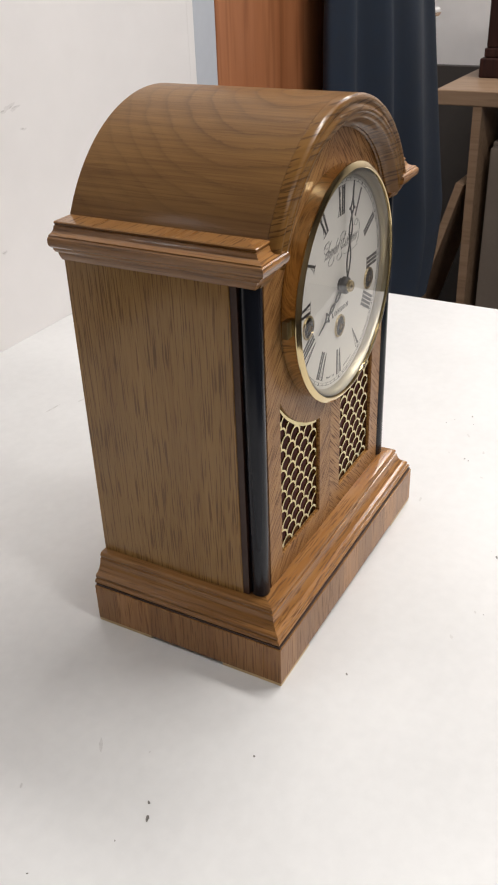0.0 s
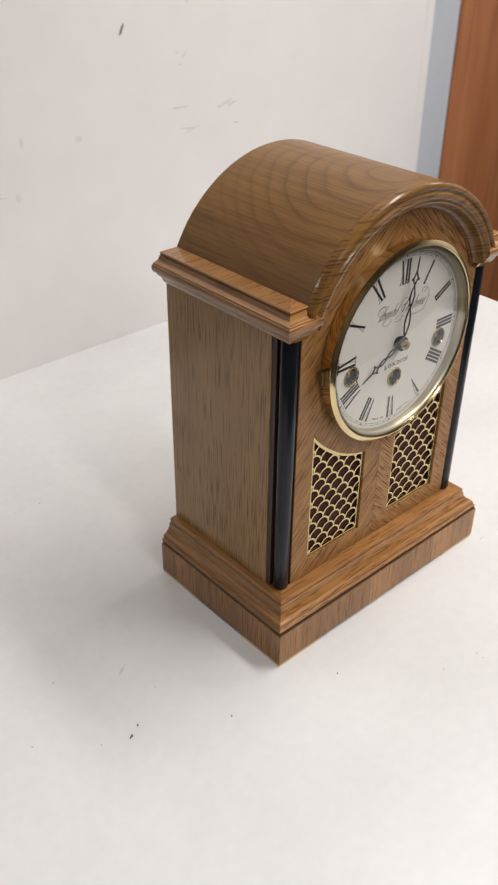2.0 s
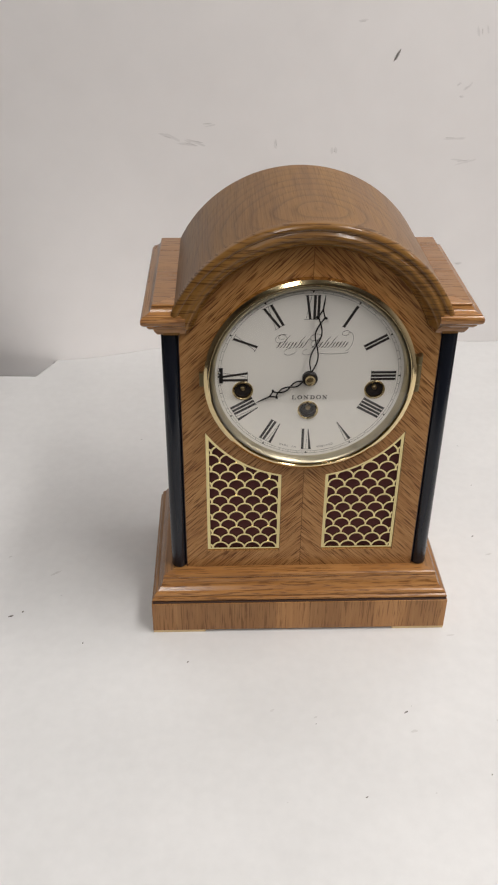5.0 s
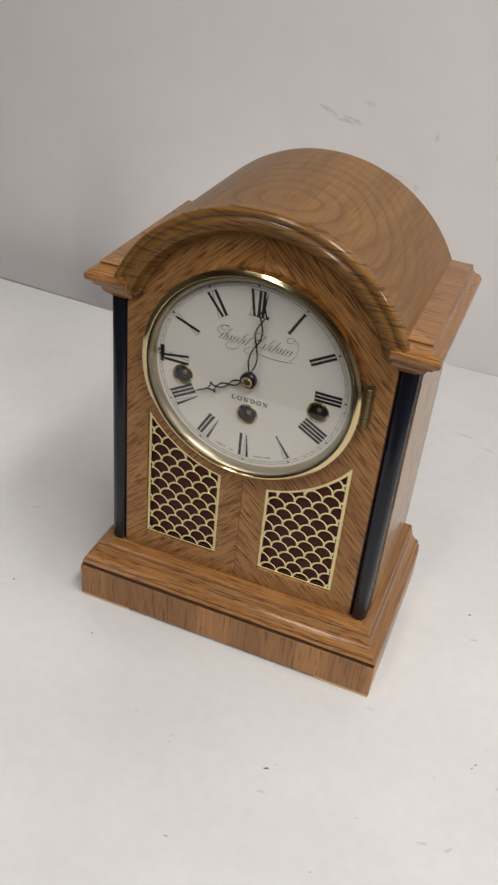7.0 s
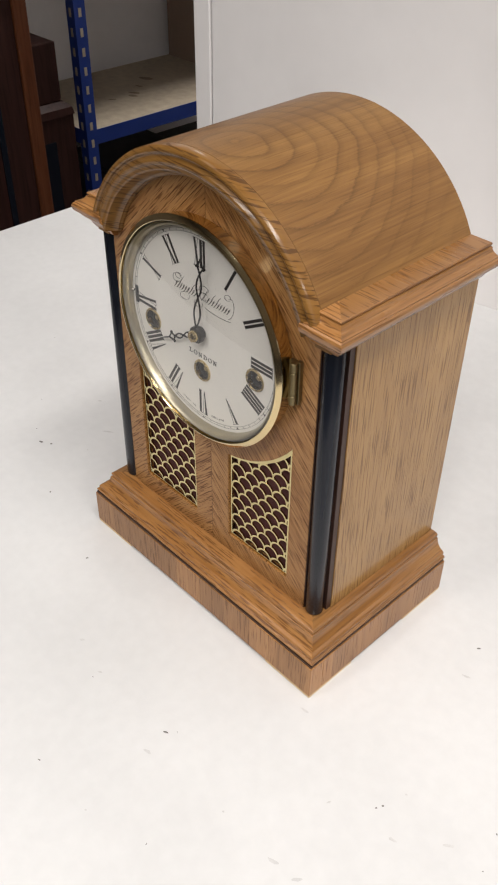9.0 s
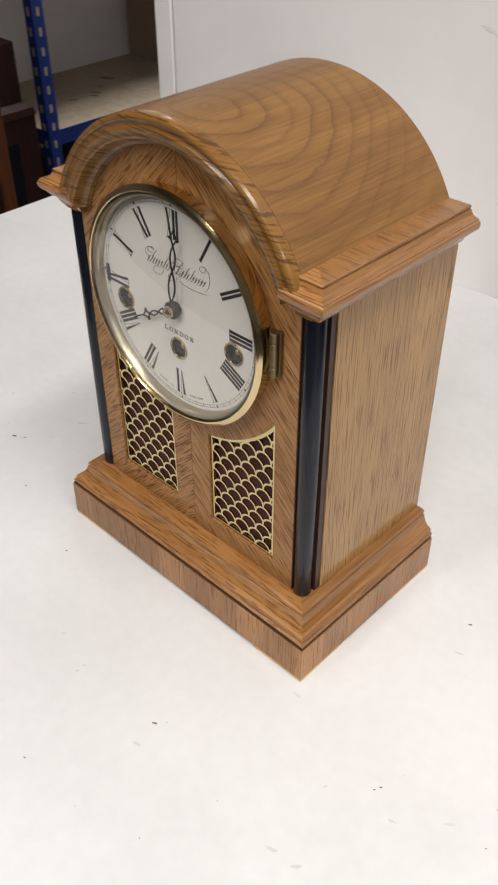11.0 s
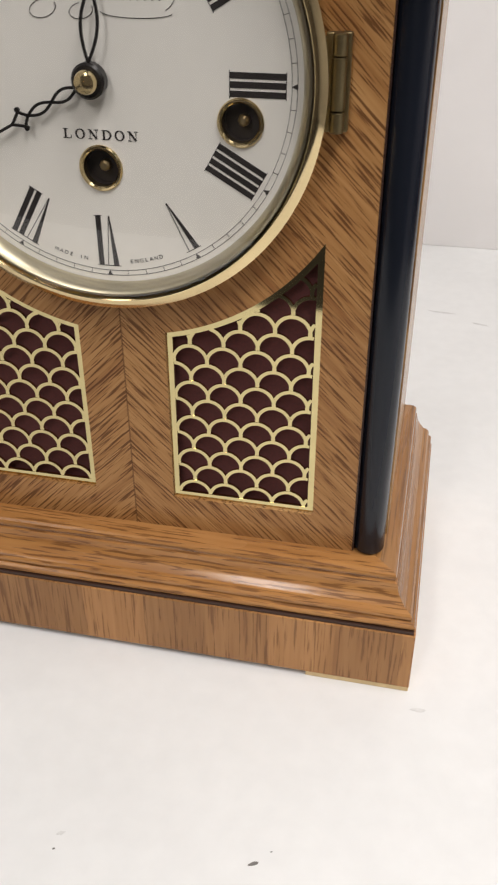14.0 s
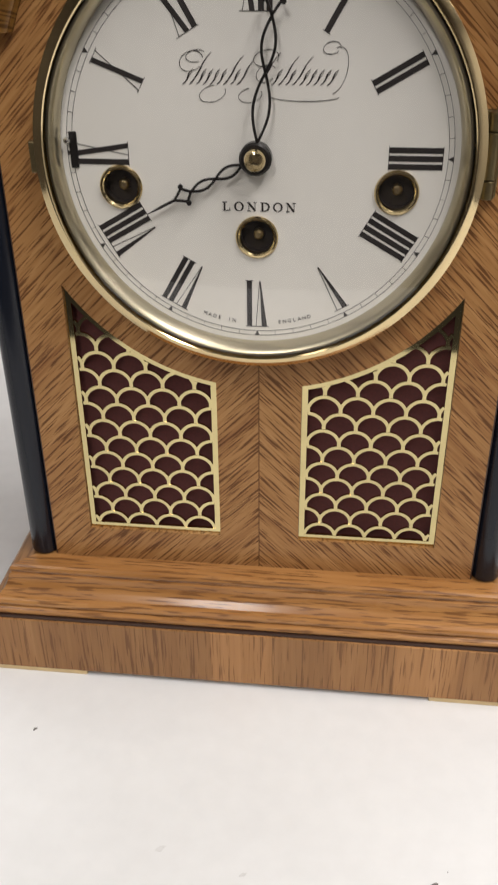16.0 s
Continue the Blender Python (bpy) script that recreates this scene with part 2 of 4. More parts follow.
OAK = ((0.206, 0.098, 0.027), (0.322, 0.176, 0.055), (0.415, 0.241, 0.082))
AMBER = ((0.158, 0.066, 0.017), (0.250, 0.116, 0.036), (0.340, 0.172, 0.058))
DOME = ((0.126, 0.056, 0.016), (0.205, 0.102, 0.031), (0.290, 0.154, 0.048))
ARCH_OAK = ((0.140, 0.062, 0.014), (0.208, 0.100, 0.024), (0.278, 0.141, 0.038))
oak_side = wood("oak_side", *OAK, axis="z", cross=1100, along=32, fleck=0.70, coat=0.6, contrast=0.8, density=0.03, rough=0.40)
FRONT = ((0.222, 0.092, 0.028), (0.358, 0.178, 0.062), (0.470, 0.254, 0.096))
oak_front = wood("oak_front", *FRONT, axis="chevron", cross=1250, along=58, fleck=0.88, density=0.03, contrast=1.3)
oak_dome = wood("oak_dome", *DOME, axis="dome", cross=1300, along=32, fleck=0.24, rough=0.40, coat=0.10, rings=True, contrast=0.9)
oak_arch = wood("oak_arch", *ARCH_OAK, axis="layers", cross=800, along=60, fleck=0.80, rough=0.32, coat=0.35, density=0.015, contrast=1.0)
oak_x = wood("oak_along_x", (0.236, 0.097, 0.026), (0.358, 0.167, 0.053), (0.458, 0.232, 0.080), axis="x", cross=900, along=62, fleck=0.72, rough=0.28, coat=0.5, contrast=0.8, density=0.03)
# Side moulding oak is toned darker than the front's, shade kept in colour.
oak_y = wood("oak_along_y", *AMBER, axis="y", cross=1000, along=30, fleck=0.5, rough=0.28, coat=0.6, seed=4.0, contrast=1.0)
oak_cap = wood("oak_cap", *AMBER, axis="across", cross=800, along=60, fleck=0.7, rough=0.28, coat=0.5, seed=6.0, contrast=0.7)
oak_plinth = wood("oak_plinth", (0.220, 0.094, 0.032), (0.362, 0.177, 0.064), (0.474, 0.245, 0.096), axis="z", cross=1100, along=44, fleck=0.6, coat=0.3, joints=38.0, seed=9.0, contrast=0.7)
pale_wood = plain("pale_edge_wood", (0.62, 0.46, 0.24), 0.5, scale=60)
dark_string = plain("dark_stringing", (0.045, 0.02, 0.012), 0.5)
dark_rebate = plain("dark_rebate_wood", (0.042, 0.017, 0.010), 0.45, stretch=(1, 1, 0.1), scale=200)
ebony = plain("ebonised_wood", (0.008, 0.010, 0.016), 0.22, vary=0.06, scale=80, stretch=(1, 1, 0.15))
ebony.node_tree.nodes["Principled BSDF"].inputs["Specular IOR Level"].default_value = 0.3
brass = plain("polished_brass", (0.67, 0.535, 0.30), 0.12, 1.0, 0.05, 60)
satin_brass = plain("satin_brass", (0.56, 0.50, 0.36), 0.30, 1.0, 0.02, 20)
fret_brass = plain("fret_brass", (0.62, 0.52, 0.265), 0.05, 1.0, 0.06, 90)
cloth_red = plain("dark_red_cloth", (0.092, 0.024, 0.023), 0.9, vary=0.3, scale=900, bump=0.4, bump_scale=2500)
dial_white = plain("dial_enamel", (0.80, 0.775, 0.73), 0.32, vary=0.03, scale=25, coat=0.2)
dial_black = plain("dial_print", (0.018, 0.014, 0.014), 0.5, vary=0.2)
dial_grey = plain("dial_fine_print", (0.045, 0.04, 0.038), 0.5, vary=0.2)
hand_black = plain("blackened_steel", (0.016, 0.014, 0.014), 0.3, 0.3, 0.2)
deep_black = plain("dark_hole", (0.02, 0.014, 0.012), 0.6)
steel = plain("bright_steel", (0.7, 0.7, 0.7), 0.2, 1.0, 0.05)


def thin_glass():
    mat, nodes, links, bsdf = material("clock_glass")
    out = nodes["Material Output"]
    clear = node(nodes, "ShaderNodeBsdfTransparent")
    clear.inputs[0].default_value = (0.985, 0.985, 0.975, 1)
    gloss = node(nodes, "ShaderNodeBsdfGlossy")
    gloss.inputs["Roughness"].default_value = 0.02
    fres = node(nodes, "ShaderNodeFresnel", i0=1.64)
    mix = node(nodes, "ShaderNodeMixShader")
    links.new(fres.outputs[0], mix.inputs[0])
    links.new(clear.outputs[0], mix.inputs[1])
    links.new(gloss.outputs[0], mix.inputs[2])
    links.new(mix.outputs[0], out.inputs[0])
    return mat


glass = thin_glass()
old_brass = plain("tarnished_brass", (0.22, 0.175, 0.092), 0.42, 1.0, 0.15, 200)

wall_paint = plain("white_wall_board", (0.80, 0.778, 0.768), 0.55, vary=0.035, scale=3.0, bump=0.08, bump_scale=60)
table_paint = plain("white_table_laminate", (0.69, 0.69, 0.684), 0.36, vary=0.05, scale=13.0, bump=0.03, bump_scale=40)
# Dark tone for the unseen walls, to darken reflections and cut fill light.
unseen_wall_taupe = plain("unseen_wall_taupe", (0.16, 0.14, 0.125), 0.7, vary=0.06, scale=2)
# The unseen ceiling's grey is set low to cut bounced light.
dim_ceiling_paint = plain("dim_ceiling_paint", (0.34, 0.335, 0.32), 0.8, vary=0.03, scale=2)
carpet = plain("dark_carpet", (0.045, 0.042, 0.045), 0.95, vary=0.25, scale=60, bump=0.5, bump_scale=300)
frame_paint = plain("grey_white_gloss_paint", (0.50, 0.53, 0.58), 0.4, vary=0.05, scale=8)
door_wood = wood("door_veneer", (0.26, 0.09, 0.035), (0.36, 0.135, 0.055), (0.44, 0.18, 0.08), axis="z", cross=60, along=3, fleck=0.25, rough=0.4)
coat_cloth = plain("navy_cloth", (0.010, 0.018, 0.034), 0.85, vary=0.25, scale=25, bump=0.3, bump_scale=900)
desk_wood = wood("desk_laminate", (0.20, 0.125, 0.075), (0.29, 0.19, 0.12), (0.36, 0.245, 0.16), axis="y", cross=90, along=5, fleck=0.2, rough=0.45)
grey_panel = plain("taupe_panel", (0.20, 0.165, 0.135), 0.5, vary=0.08, scale=10)
dark_backing_tone = plain("dark_grey_brown", (0.055, 0.047, 0.042), 0.6, vary=0.1, scale=6)
mahogany = wood("mahogany", (0.018, 0.007, 0.006), (0.034, 0.013, 0.010), (0.054, 0.020, 0.015), axis="z", cross=150, along=9, fleck=0.3, rough=0.5, coat=0.0)
rosy_wood = wood("rosy_wood", (0.06, 0.018, 0.007), (0.105, 0.034, 0.014), (0.15, 0.052, 0.022), axis="z", cross=150, along=9, fleck=0.3, rough=0.35)
blue_steel = plain("blue_painted_steel", (0.012, 0.035, 0.20), 0.38, vary=0.1, scale=30)
chipboard = plain("chipboard", (0.40, 0.335, 0.25), 0.8, vary=0.20, scale=40, bump=0.3, bump_scale=300)
cardboard = plain("brown_cardboard", (0.30, 0.21, 0.155), 0.85, vary=0.08, scale=12)
black_plastic = plain("black_plastic", (0.012, 0.012, 0.014), 0.4, vary=0.2, scale=20)
mark_dark = plain("dark_scuff_and_gap", (0.15, 0.14, 0.13), 0.7, vary=0.3, scale=400)
mark_pale = plain("pale_scuff", (0.60, 0.595, 0.585), 0.7, vary=0.15, scale=200)
mark_wall = plain("wall_scuff", (0.62, 0.60, 0.585), 0.7, vary=0.2, scale=200)
mark_haze = plain("wall_rub", (0.715, 0.695, 0.685), 0.65, vary=0.06, scale=120)
stain_brown = plain("shelf_stain", (0.20, 0.155, 0.11), 0.8, vary=0.2, scale=60)
lamp_white = plain("white_lamp_steel", (0.8, 0.8, 0.8), 0.4)


# ---- structure ----
def structure(name, bm, mat, label, category):
    return tagged(part(name, bm, mat), label, category, kind="structure")


structure("floor", box(-2.55, 3.0, -3.2, 2.6, -0.1, 0), carpet, "dark grey carpeted workshop floor", "floor")
structure("ceiling", box(-2.55, 3.0, -3.2, 2.6, CEIL, CEIL + 0.1), dim_ceiling_paint, "plain grey unseen ceiling, toned down to cut bounced light", "ceiling")
structure("wall_north", box(-2.55, 3.0, 2.5, 2.6, 0, CEIL), wall_paint, "white painted wall at the far end", "wall")
structure("wall_south", box(-2.55, 3.0, -3.2, -3.1, 0, CEIL), unseen_wall_taupe, "plain unseen wall at the back of the room, dark taupe to darken reflections", "wall")
structure("wall_west", box(-2.55, -2.31, 0.95, 2.5, 0, CEIL), wall_paint, "white painted wall behind the shelving", "wall")
structure("wall_west", box(-2.55, -2.312, -3.1, 0.9495, 0, CEIL), unseen_wall_taupe, "plain unseen wall beside the longcase clock, dark taupe to darken reflections", "wall")
structure("wall_east", box(2.75, 3.0, -3.1, 2.5, 0, CEIL), wall_paint, "white painted wall behind the desk", "wall")
WALL_Y = 0.508
structure("wall_back", box(-0.568, 0.653, WALL_Y + 0.006, WALL_Y + 0.1, 0, CEIL), wall_paint, "scuffed white wall board behind the table", "wall")
structure("trim_edge", box(-0.602, -0.571, WALL_Y - 0.002, WALL_Y + 0.1, 0, CEIL, 0.0015), wall_paint, "white edging strip on the end of the wall board", "trim")
structure("trim_bead", box(0.656, 0.673, WALL_Y + 0.002, WALL_Y + 0.1, 0, CEIL, 0.001), wall_paint, "narrow white bead beside the door frame", "trim")
structure("door_frame", box(0.736, 0.7455, WALL_Y + 0.030, WALL_Y + 0.1, 0, 2.08), frame_paint, "recessed stop of the painted door frame", "door frame")
structure("door_frame", box(0.675, 0.7355, WALL_Y + 0.004, WALL_Y + 0.1, 0, 2.08, 0.002), frame_paint, "grey-white painted door frame", "door frame")
structure("wall_over_door", box(0.685, 1.62, WALL_Y, WALL_Y + 0.1, 2.085, CEIL), wall_paint, "white wall above the wooden door", "wall")
door = structure("door_1", box(0.747, 1.60, WALL_Y + 0.01, WALL_Y + 0.05, 0.01, 2.07, 0.002), door_wood, "closed orange-brown veneered wooden door", "door")
handle = wire([(1.565, WALL_Y + 0.012, 1.145), (1.565, WALL_Y - 0.03, 1.145), (1.572, WALL_Y - 0.045, 1.145), (1.595, WALL_Y - 0.048, 1.145)], [0.009, 0.009, 0.010, 0.010], 12)
part("door_handle", handle, steel, door, "bright steel lever")


def sheet_y(x, z):
    """How far the sheet stands out at x, z above the table: its foot bulges away from the wall near one end."""
    e, f = min(1, max(0, (-x - 0.07) / 0.20)), min(1, max(0, (x + 0.45) / 0.17))
    bulge = 0.003 + 0.045 * e * e * (3 - 2 * e) * f * f * (3 - 2 * f)
    return WALL_Y - bulge * max(0, 1 - max(0, z) / 0.32) ** 2


def sheet_up(x, z):
    return Vector((0, (sheet_y(x, z + 0.004) - sheet_y(x, z - 0.004)) / 0.008, 1)).normalized()


def backing_sheet():
    """A white sheet over the wall board, which stands on the table."""
    rings = []
    for i in range(121):
        x = -0.5675 + 1.220 * i / 120
        b = min(1, max(0, (x + 0.30) / 0.03))
        foot = -0.16 * (1 - b * b * (3 - 2 * b)) + 0.0002
        front = [(x, sheet_y(x, 0), T + foot)]
        front += [(x, sheet_y(x, 0.36 * k / 28), T + 0.0004 + 0.36 * k / 28) for k in range(29)]
        front.append((x, WALL_Y, CEIL - 0.001))
        rings.append(front + [(x, WALL_Y + 0.0055, CEIL - 0.001), (x, WALL_Y + 0.0055, T + foot)])
    return sweep(rings)


tagged(part("wall_sheet", backing_sheet(), wall_paint, smooth=True, sharp=60), "scuffed white sheet curving down from wall to table", "wall", kind="structure")

# ---- table ----
table = empty("work_table", pose(0, 0, 0), "white laminate table with scuffed top against the wall", "table")


def table_top():
    """The top is cut back along the wall at one corner."""
    outline = [(-0.640, -0.340), (0.561, -0.340), (0.561, WALL_Y - 0.001), (-0.06, WALL_Y - 0.001), (-0.17, WALL_Y - 0.002), (-0.235, 0.477), (-0.266, 0.464), (-0.285, 0.4155), (-0.640, 0.4335)]
    bm = bmesh.new()
    low = [bm.verts.new((x, y, T - 0.028)) for x, y in outline]
    top = [bm.verts.new((x, y, T)) for x, y in outline]
    bm.faces.new(top)
    bm.faces.new(low[::-1])
    for i in range(len(outline)):
        k = (i + 1) % len(outline)
        bm.faces.new((low[i], low[k], top[k], top[i]))
    bmesh.ops.bevel(bm, geom=[e for e in bm.edges if e.verts[0].co.z > T - 0.001 and e.verts[1].co.z > T - 0.001], offset=0.0015, segments=2, profile=0.5, affect="EDGES")
    return bm


part("tabletop", table_top(), table_paint, table)
joint = box(0.30, 0.558, 0.4205, 0.4222, T - 0.002, T + 0.0002)
part("edge_strip", joint, mark_pale, table, "grey joint line across the top")
# Dark strip laid in the back gap; its colour stands for the gap's shade.
strip = box(0, 0.26, 0.0002, 0.0030, -0.012, -0.0003)
bmesh.ops.transform(strip, matrix=pose(-0.547, 0.4296, T, 0, 0, -3.06), verts=strip.verts)
part("edge_strip", strip, mark_dark, table, "dark grey strip along the back of the top, coloured as its shaded gap")
for lx in (-0.57, 0.50):
    for ly in (-0.30, 0.40):
        part("leg", box(lx - 0.02, lx + 0.02, ly - 0.02, ly + 0.02, 0, T - 0.0285, 0.002), lamp_white, table, "white square table leg")

# ---- mantel clock ----
clock = empty("mantel_clock", pose(0, 0, T), "arched oak mantel clock with brass bezel and black columns", "clock")
XC, YB = 0.1018, 0.1212  # half width and back of the case
R, ZC = 0.1020, 0.2325  # dome
ZD = 0.2250  # dial centre


def run(name, mat, profile, a, da, b, db, parent=clock):
    """A moulding with the profile of (out, z), from corner a to corner b, its ends offset along da and db."""
    ends = [[(p[0] + d[0] * o, p[1] + d[1] * o, z) for o, z in profile] for p, d in ((a, da), (b, db))]
    return part(name, sweep(ends), mat, parent, smooth=True, sharp=22)


def arc(cx, cz, r, a0, a1, n):
    return [(cx + r * math.cos(radians(a0 + (a1 - a0) * i / n)), cz + r * math.sin(radians(a0 + (a1 - a0) * i / n))) for i in range(n + 1)]


# plinth on thin pads at its corners
PX, PF, PB = 0.1175, -0.0205, 0.1218
P0, P1 = 0.0023, 0.0302
part("plinth_front", box(-PX, PX, PF, PF + 0.012, P0, P1, 0.0003), oak_plinth, clock, "oak plinth board with upright veneer grain")
for s in (-1, 1):
    x0, x1 = sorted((s * PX, s * (PX - 0.012)))
    part("plinth_side", box(x0, x1, PF + 0.0122, PB, P0, P1, 0.0003), oak_plinth, clock)
    x0, x1 = sorted((s * (PX - 0.0002), s * 0.0755))
    part("foot", box(x0, x1, PF + 0.0002, PF + 0.0430, 0, P0 - 0.0001, 0.0003), pale_wood, clock, "thin pale wooden foot pad")
    x0, x1 = sorted((s * (PX - 0.0002), s * (PX - 0.0400)))
    part("foot", box(x0, x1, PB - 0.0440, PB - 0.0002, 0, P0 - 0.0001, 0.0003), pale_wood, clock, "thin pale wooden foot pad")
part("plinth_back", box(-PX + 0.0125, PX - 0.0125, PB - 0.012, PB - 0.001, P0, P1), oak_plinth, clock)
part("stringing", box(-PX + 0.0008, PX - 0.0008, PF + 0.0008, PB - 0.0008, P1 + 0.0001, 0.0317), dark_string, clock, "dark inlaid stringing line")

# base moulding
BASE = [(-0.014, 0.0318), (0.0138, 0.0318), (0.0148, 0.0324), (0.0151, 0.0334), (0.0148, 0.0344), (0.0138, 0.0350), (0.0130, 0.0352), (0.0131, 0.0358), (0.0136, 0.0362), (0.0135, 0.0372), (0.0128, 0.0382), (0.0116, 0.0388), (0.0106, 0.0390),
        (0.0100, 0.0398), (0.0088, 0.0410), (0.0078, 0.0426), (0.0071, 0.0444), (0.0067, 0.0462), (0.0065, 0.0472), (0.0056, 0.0475), (0.0055, 0.0482), (0.0059, 0.0487), (0.0060, 0.0496), (0.0056, 0.0507), (0.0046, 0.0514), (0.0030, 0.0516), (-0.014, 0.0516)]
BASE_Y, CAP_Y, TOP = -0.0042, -0.0017, 0.0516
run("base_moulding", oak_x, BASE, (-XC, BASE_Y), (-1, -1), (XC, BASE_Y), (1, -1))
for s in (-1, 1):
    run("base_moulding", oak_y, BASE, (s * XC, BASE_Y), (s, -1), (s * XC, YB + 0.0004), (s, 0))

# carcass
for s in (-1, 1):
    x0, x1 = sorted((s * (XC - 0.012), s * XC))
    part("side_panel", box(x0, x1, 0.0138, YB, TOP, 0.2560, 0.0003), oak_side, clock, "oak side panel with dark flecked grain")
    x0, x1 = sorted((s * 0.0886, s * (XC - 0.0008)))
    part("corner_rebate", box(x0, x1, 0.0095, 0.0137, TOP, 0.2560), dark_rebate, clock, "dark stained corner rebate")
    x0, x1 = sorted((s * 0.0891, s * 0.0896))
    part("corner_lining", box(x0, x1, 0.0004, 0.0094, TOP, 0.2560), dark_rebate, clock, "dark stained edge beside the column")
    col = turned([(0.0046, TOP - 0.0001), (0.0055, TOP + 0.0006), (0.0059, TOP + 0.0016), (0.0059, 0.2545), (0.0055, 0.2556)], s * 0.0954, 0.0040)
    part("column", col, ebony, clock, "black ebonised corner column", smooth=True)
part("back_panel", box(-0.0896, 0.0896, YB - 0.006, YB - 0.0005, TOP, 0.256), oak_side, clock)
ARCH_Y = -0.0042  # where the curved top meets the arch moulding
dome_arc = arc(0, ZC, R, 13.4, 166.6, 96) + arc(0, ZC, R - 0.0105, 165.05, 14.95, 96)
part("dome", prism(dome_arc, ARCH_Y + 0.0002, YB + 0.0006), oak_dome, clock, "curved oak top with cathedral grain", smooth=True)
part("back_panel", prism(arc(0, ZC, R - 0.0107, 15.2, 164.8, 48), YB - 0.006, YB - 0.0005), oak_side, clock)

# front panel with two openings
GX0, GX1, GZ0, GR = 0.0164, 0.0728, 0.0668, 0.0874


def grille_outline(inset, s):
    """The outline of a grille: a foot, two upright sides and a top that follows the bezel."""
    x0, x1, z0, r = GX0 + inset, GX1 - inset, GZ0 + inset, GR + inset
    top = lambda x: ZD - math.sqrt(r * r - x * x)
    xs = [x0 + (x1 - x0) * i / 16 for i in range(17)]
    return [(s * x, z) for x, z in [(x0, z0), (x1, z0)] + [(x, top(x)) for x in reversed(xs)]]


panel = [(-0.0890, TOP), (0.0890, TOP)] + arc(0, ZC, 0.0910, 12.05, 167.95, 48)
part("front_panel", prism(panel, 0.0, 0.0088, [grille_outline(0, -1), grille_outline(0, 1)]), oak_front, clock, "oak front with mirrored diagonal veneer")


def inside(p, poly):
    x, z = p
    hit = False
    for (ax, az), (bx, bz) in zip(poly, poly[1:] + poly[:1]):
        if (az > z) != (bz > z) and x < ax + (z - az) / (bz - az) * (bx - ax):
            hit = not hit
    return hit


def brass_grille(s):
    """Pierced brass plate of overlapping fish scales in a narrow frame, with dark cloth behind."""
    y0, y1 = 0.0014, 0.0028
    outer, inner = grille_outline(0.00015, s), grille_outline(0.0024, s)
    frame_part = part("grille_frame", prism(outer, y0, y1, [inner]), fret_brass, clock, "gold coloured pierced brass grille")
    bm = bmesh.new()
    px, pz, hw = 0.01245, 0.00744, 0.00012
    clip = grille_outline(0.0019, s)
    for row in range(-1, 17):
        for col in range(-1, 7):
            cx = 0.0252 + px * (col + (0.5 if row % 2 else 0.0))
            apex = 0.0750 + pz * row
            pts = [(s * (cx + (px / 2 + hw) * math.cos(a)), apex - 0.0067 + 0.0064 * math.sin(a)) for a in [math.pi * (i - 0.6) / 14.8 for i in range(17)]]
            lift = 0.00006 * (2 * (row % 2) + col % 2)
            run_now = []
            for p in pts + [None]:
                if p and inside(p, clip):
                    run_now.append(p)
                else:
                    if len(run_now) > 1:
                        ribbon(bm, run_now, 0.00135, y0 + 0.0001 + lift, y1 - 0.0001 + lift)
                    run_now = []
    part("fretwork", bm, fret_brass, frame_part, "fish-scale brass fretwork")
    part("cloth", prism(grille_outline(0.0002, s), 0.0056, 0.0064), cloth_red, frame_part, "dark red backing cloth")


brass_grille(-1)
brass_grille(1)

# shoulder mouldings: along the sides and returned across the front
CAP = [(-0.0010, 0.2560), (0.0012, 0.2562), (0.0024, 0.2580), (0.0034, 0.2600), (0.0036, 0.2612), (0.0060, 0.2622), (0.0074, 0.2638), (0.0078, 0.2650), (0.0092, 0.2656), (0.0106, 0.2668), (0.0113, 0.2684), (0.0114, 0.2700), (0.0108, 0.2714), (0.0098, 0.2720),
       (0.0098, 0.2727), (0.0076, 0.2731), (0.0058, 0.2740), (0.0048, 0.2752), (0.0044, 0.2764), (0.0034, 0.2766), (0.0034, 0.2772), (0.0040, 0.2776), (0.0040, 0.2783), (0.0034, 0.2788), (-0.0134, 0.2788), (-0.0134, 0.2560)]
for s in (-1, 1):
    cap = run("shoulder_moulding", oak_y, CAP, (s * XC, CAP_Y), (s, -1), (s * XC, YB + 0.0004), (s, 0))
    cap.data.materials.append(oak_cap)
    for poly in cap.data.polygons:
        if poly.normal.z > 0.9 and poly.center.z > 0.278:
            poly.material_index = 1
    run("shoulder_return", oak_x, CAP, (s * 0.0840, CAP_Y), (0, -1), (s * XC, CAP_Y), (s, -1))

# arch moulding over the dial
ARCH = [(R, ARCH_Y), (R, -0.0092), (R - 0.0003, -0.0101), (R - 0.0010, -0.0110), (R - 0.0021, -0.0116), (R - 0.0032, -0.0117), (R - 0.0041, -0.0112), (R - 0.0046, -0.0104), (R - 0.0054, -0.0102), (R - 0.0062, -0.0107), (R - 0.0072, -0.0116), (R - 0.0084, -0.0120), (R - 0.0096, -0.0117),
        (R - 0.0104, -0.0109), (R - 0.0112, -0.0107), (R - 0.0124, -0.0107), (R - 0.0133, -0.0101), (R - 0.0138, -0.0090), (R - 0.0144, -0.0072), (R - 0.0152, -0.0053), (R - 0.0163, -0.0037), (R - 0.0175, -0.0029), (R - 0.0177, -0.0019), (R - 0.0184, -0.0010), (R - 0.0186, 0.0005), (R - 0.0106, 0.0005), (R - 0.0106, ARCH_Y)]
rings = []
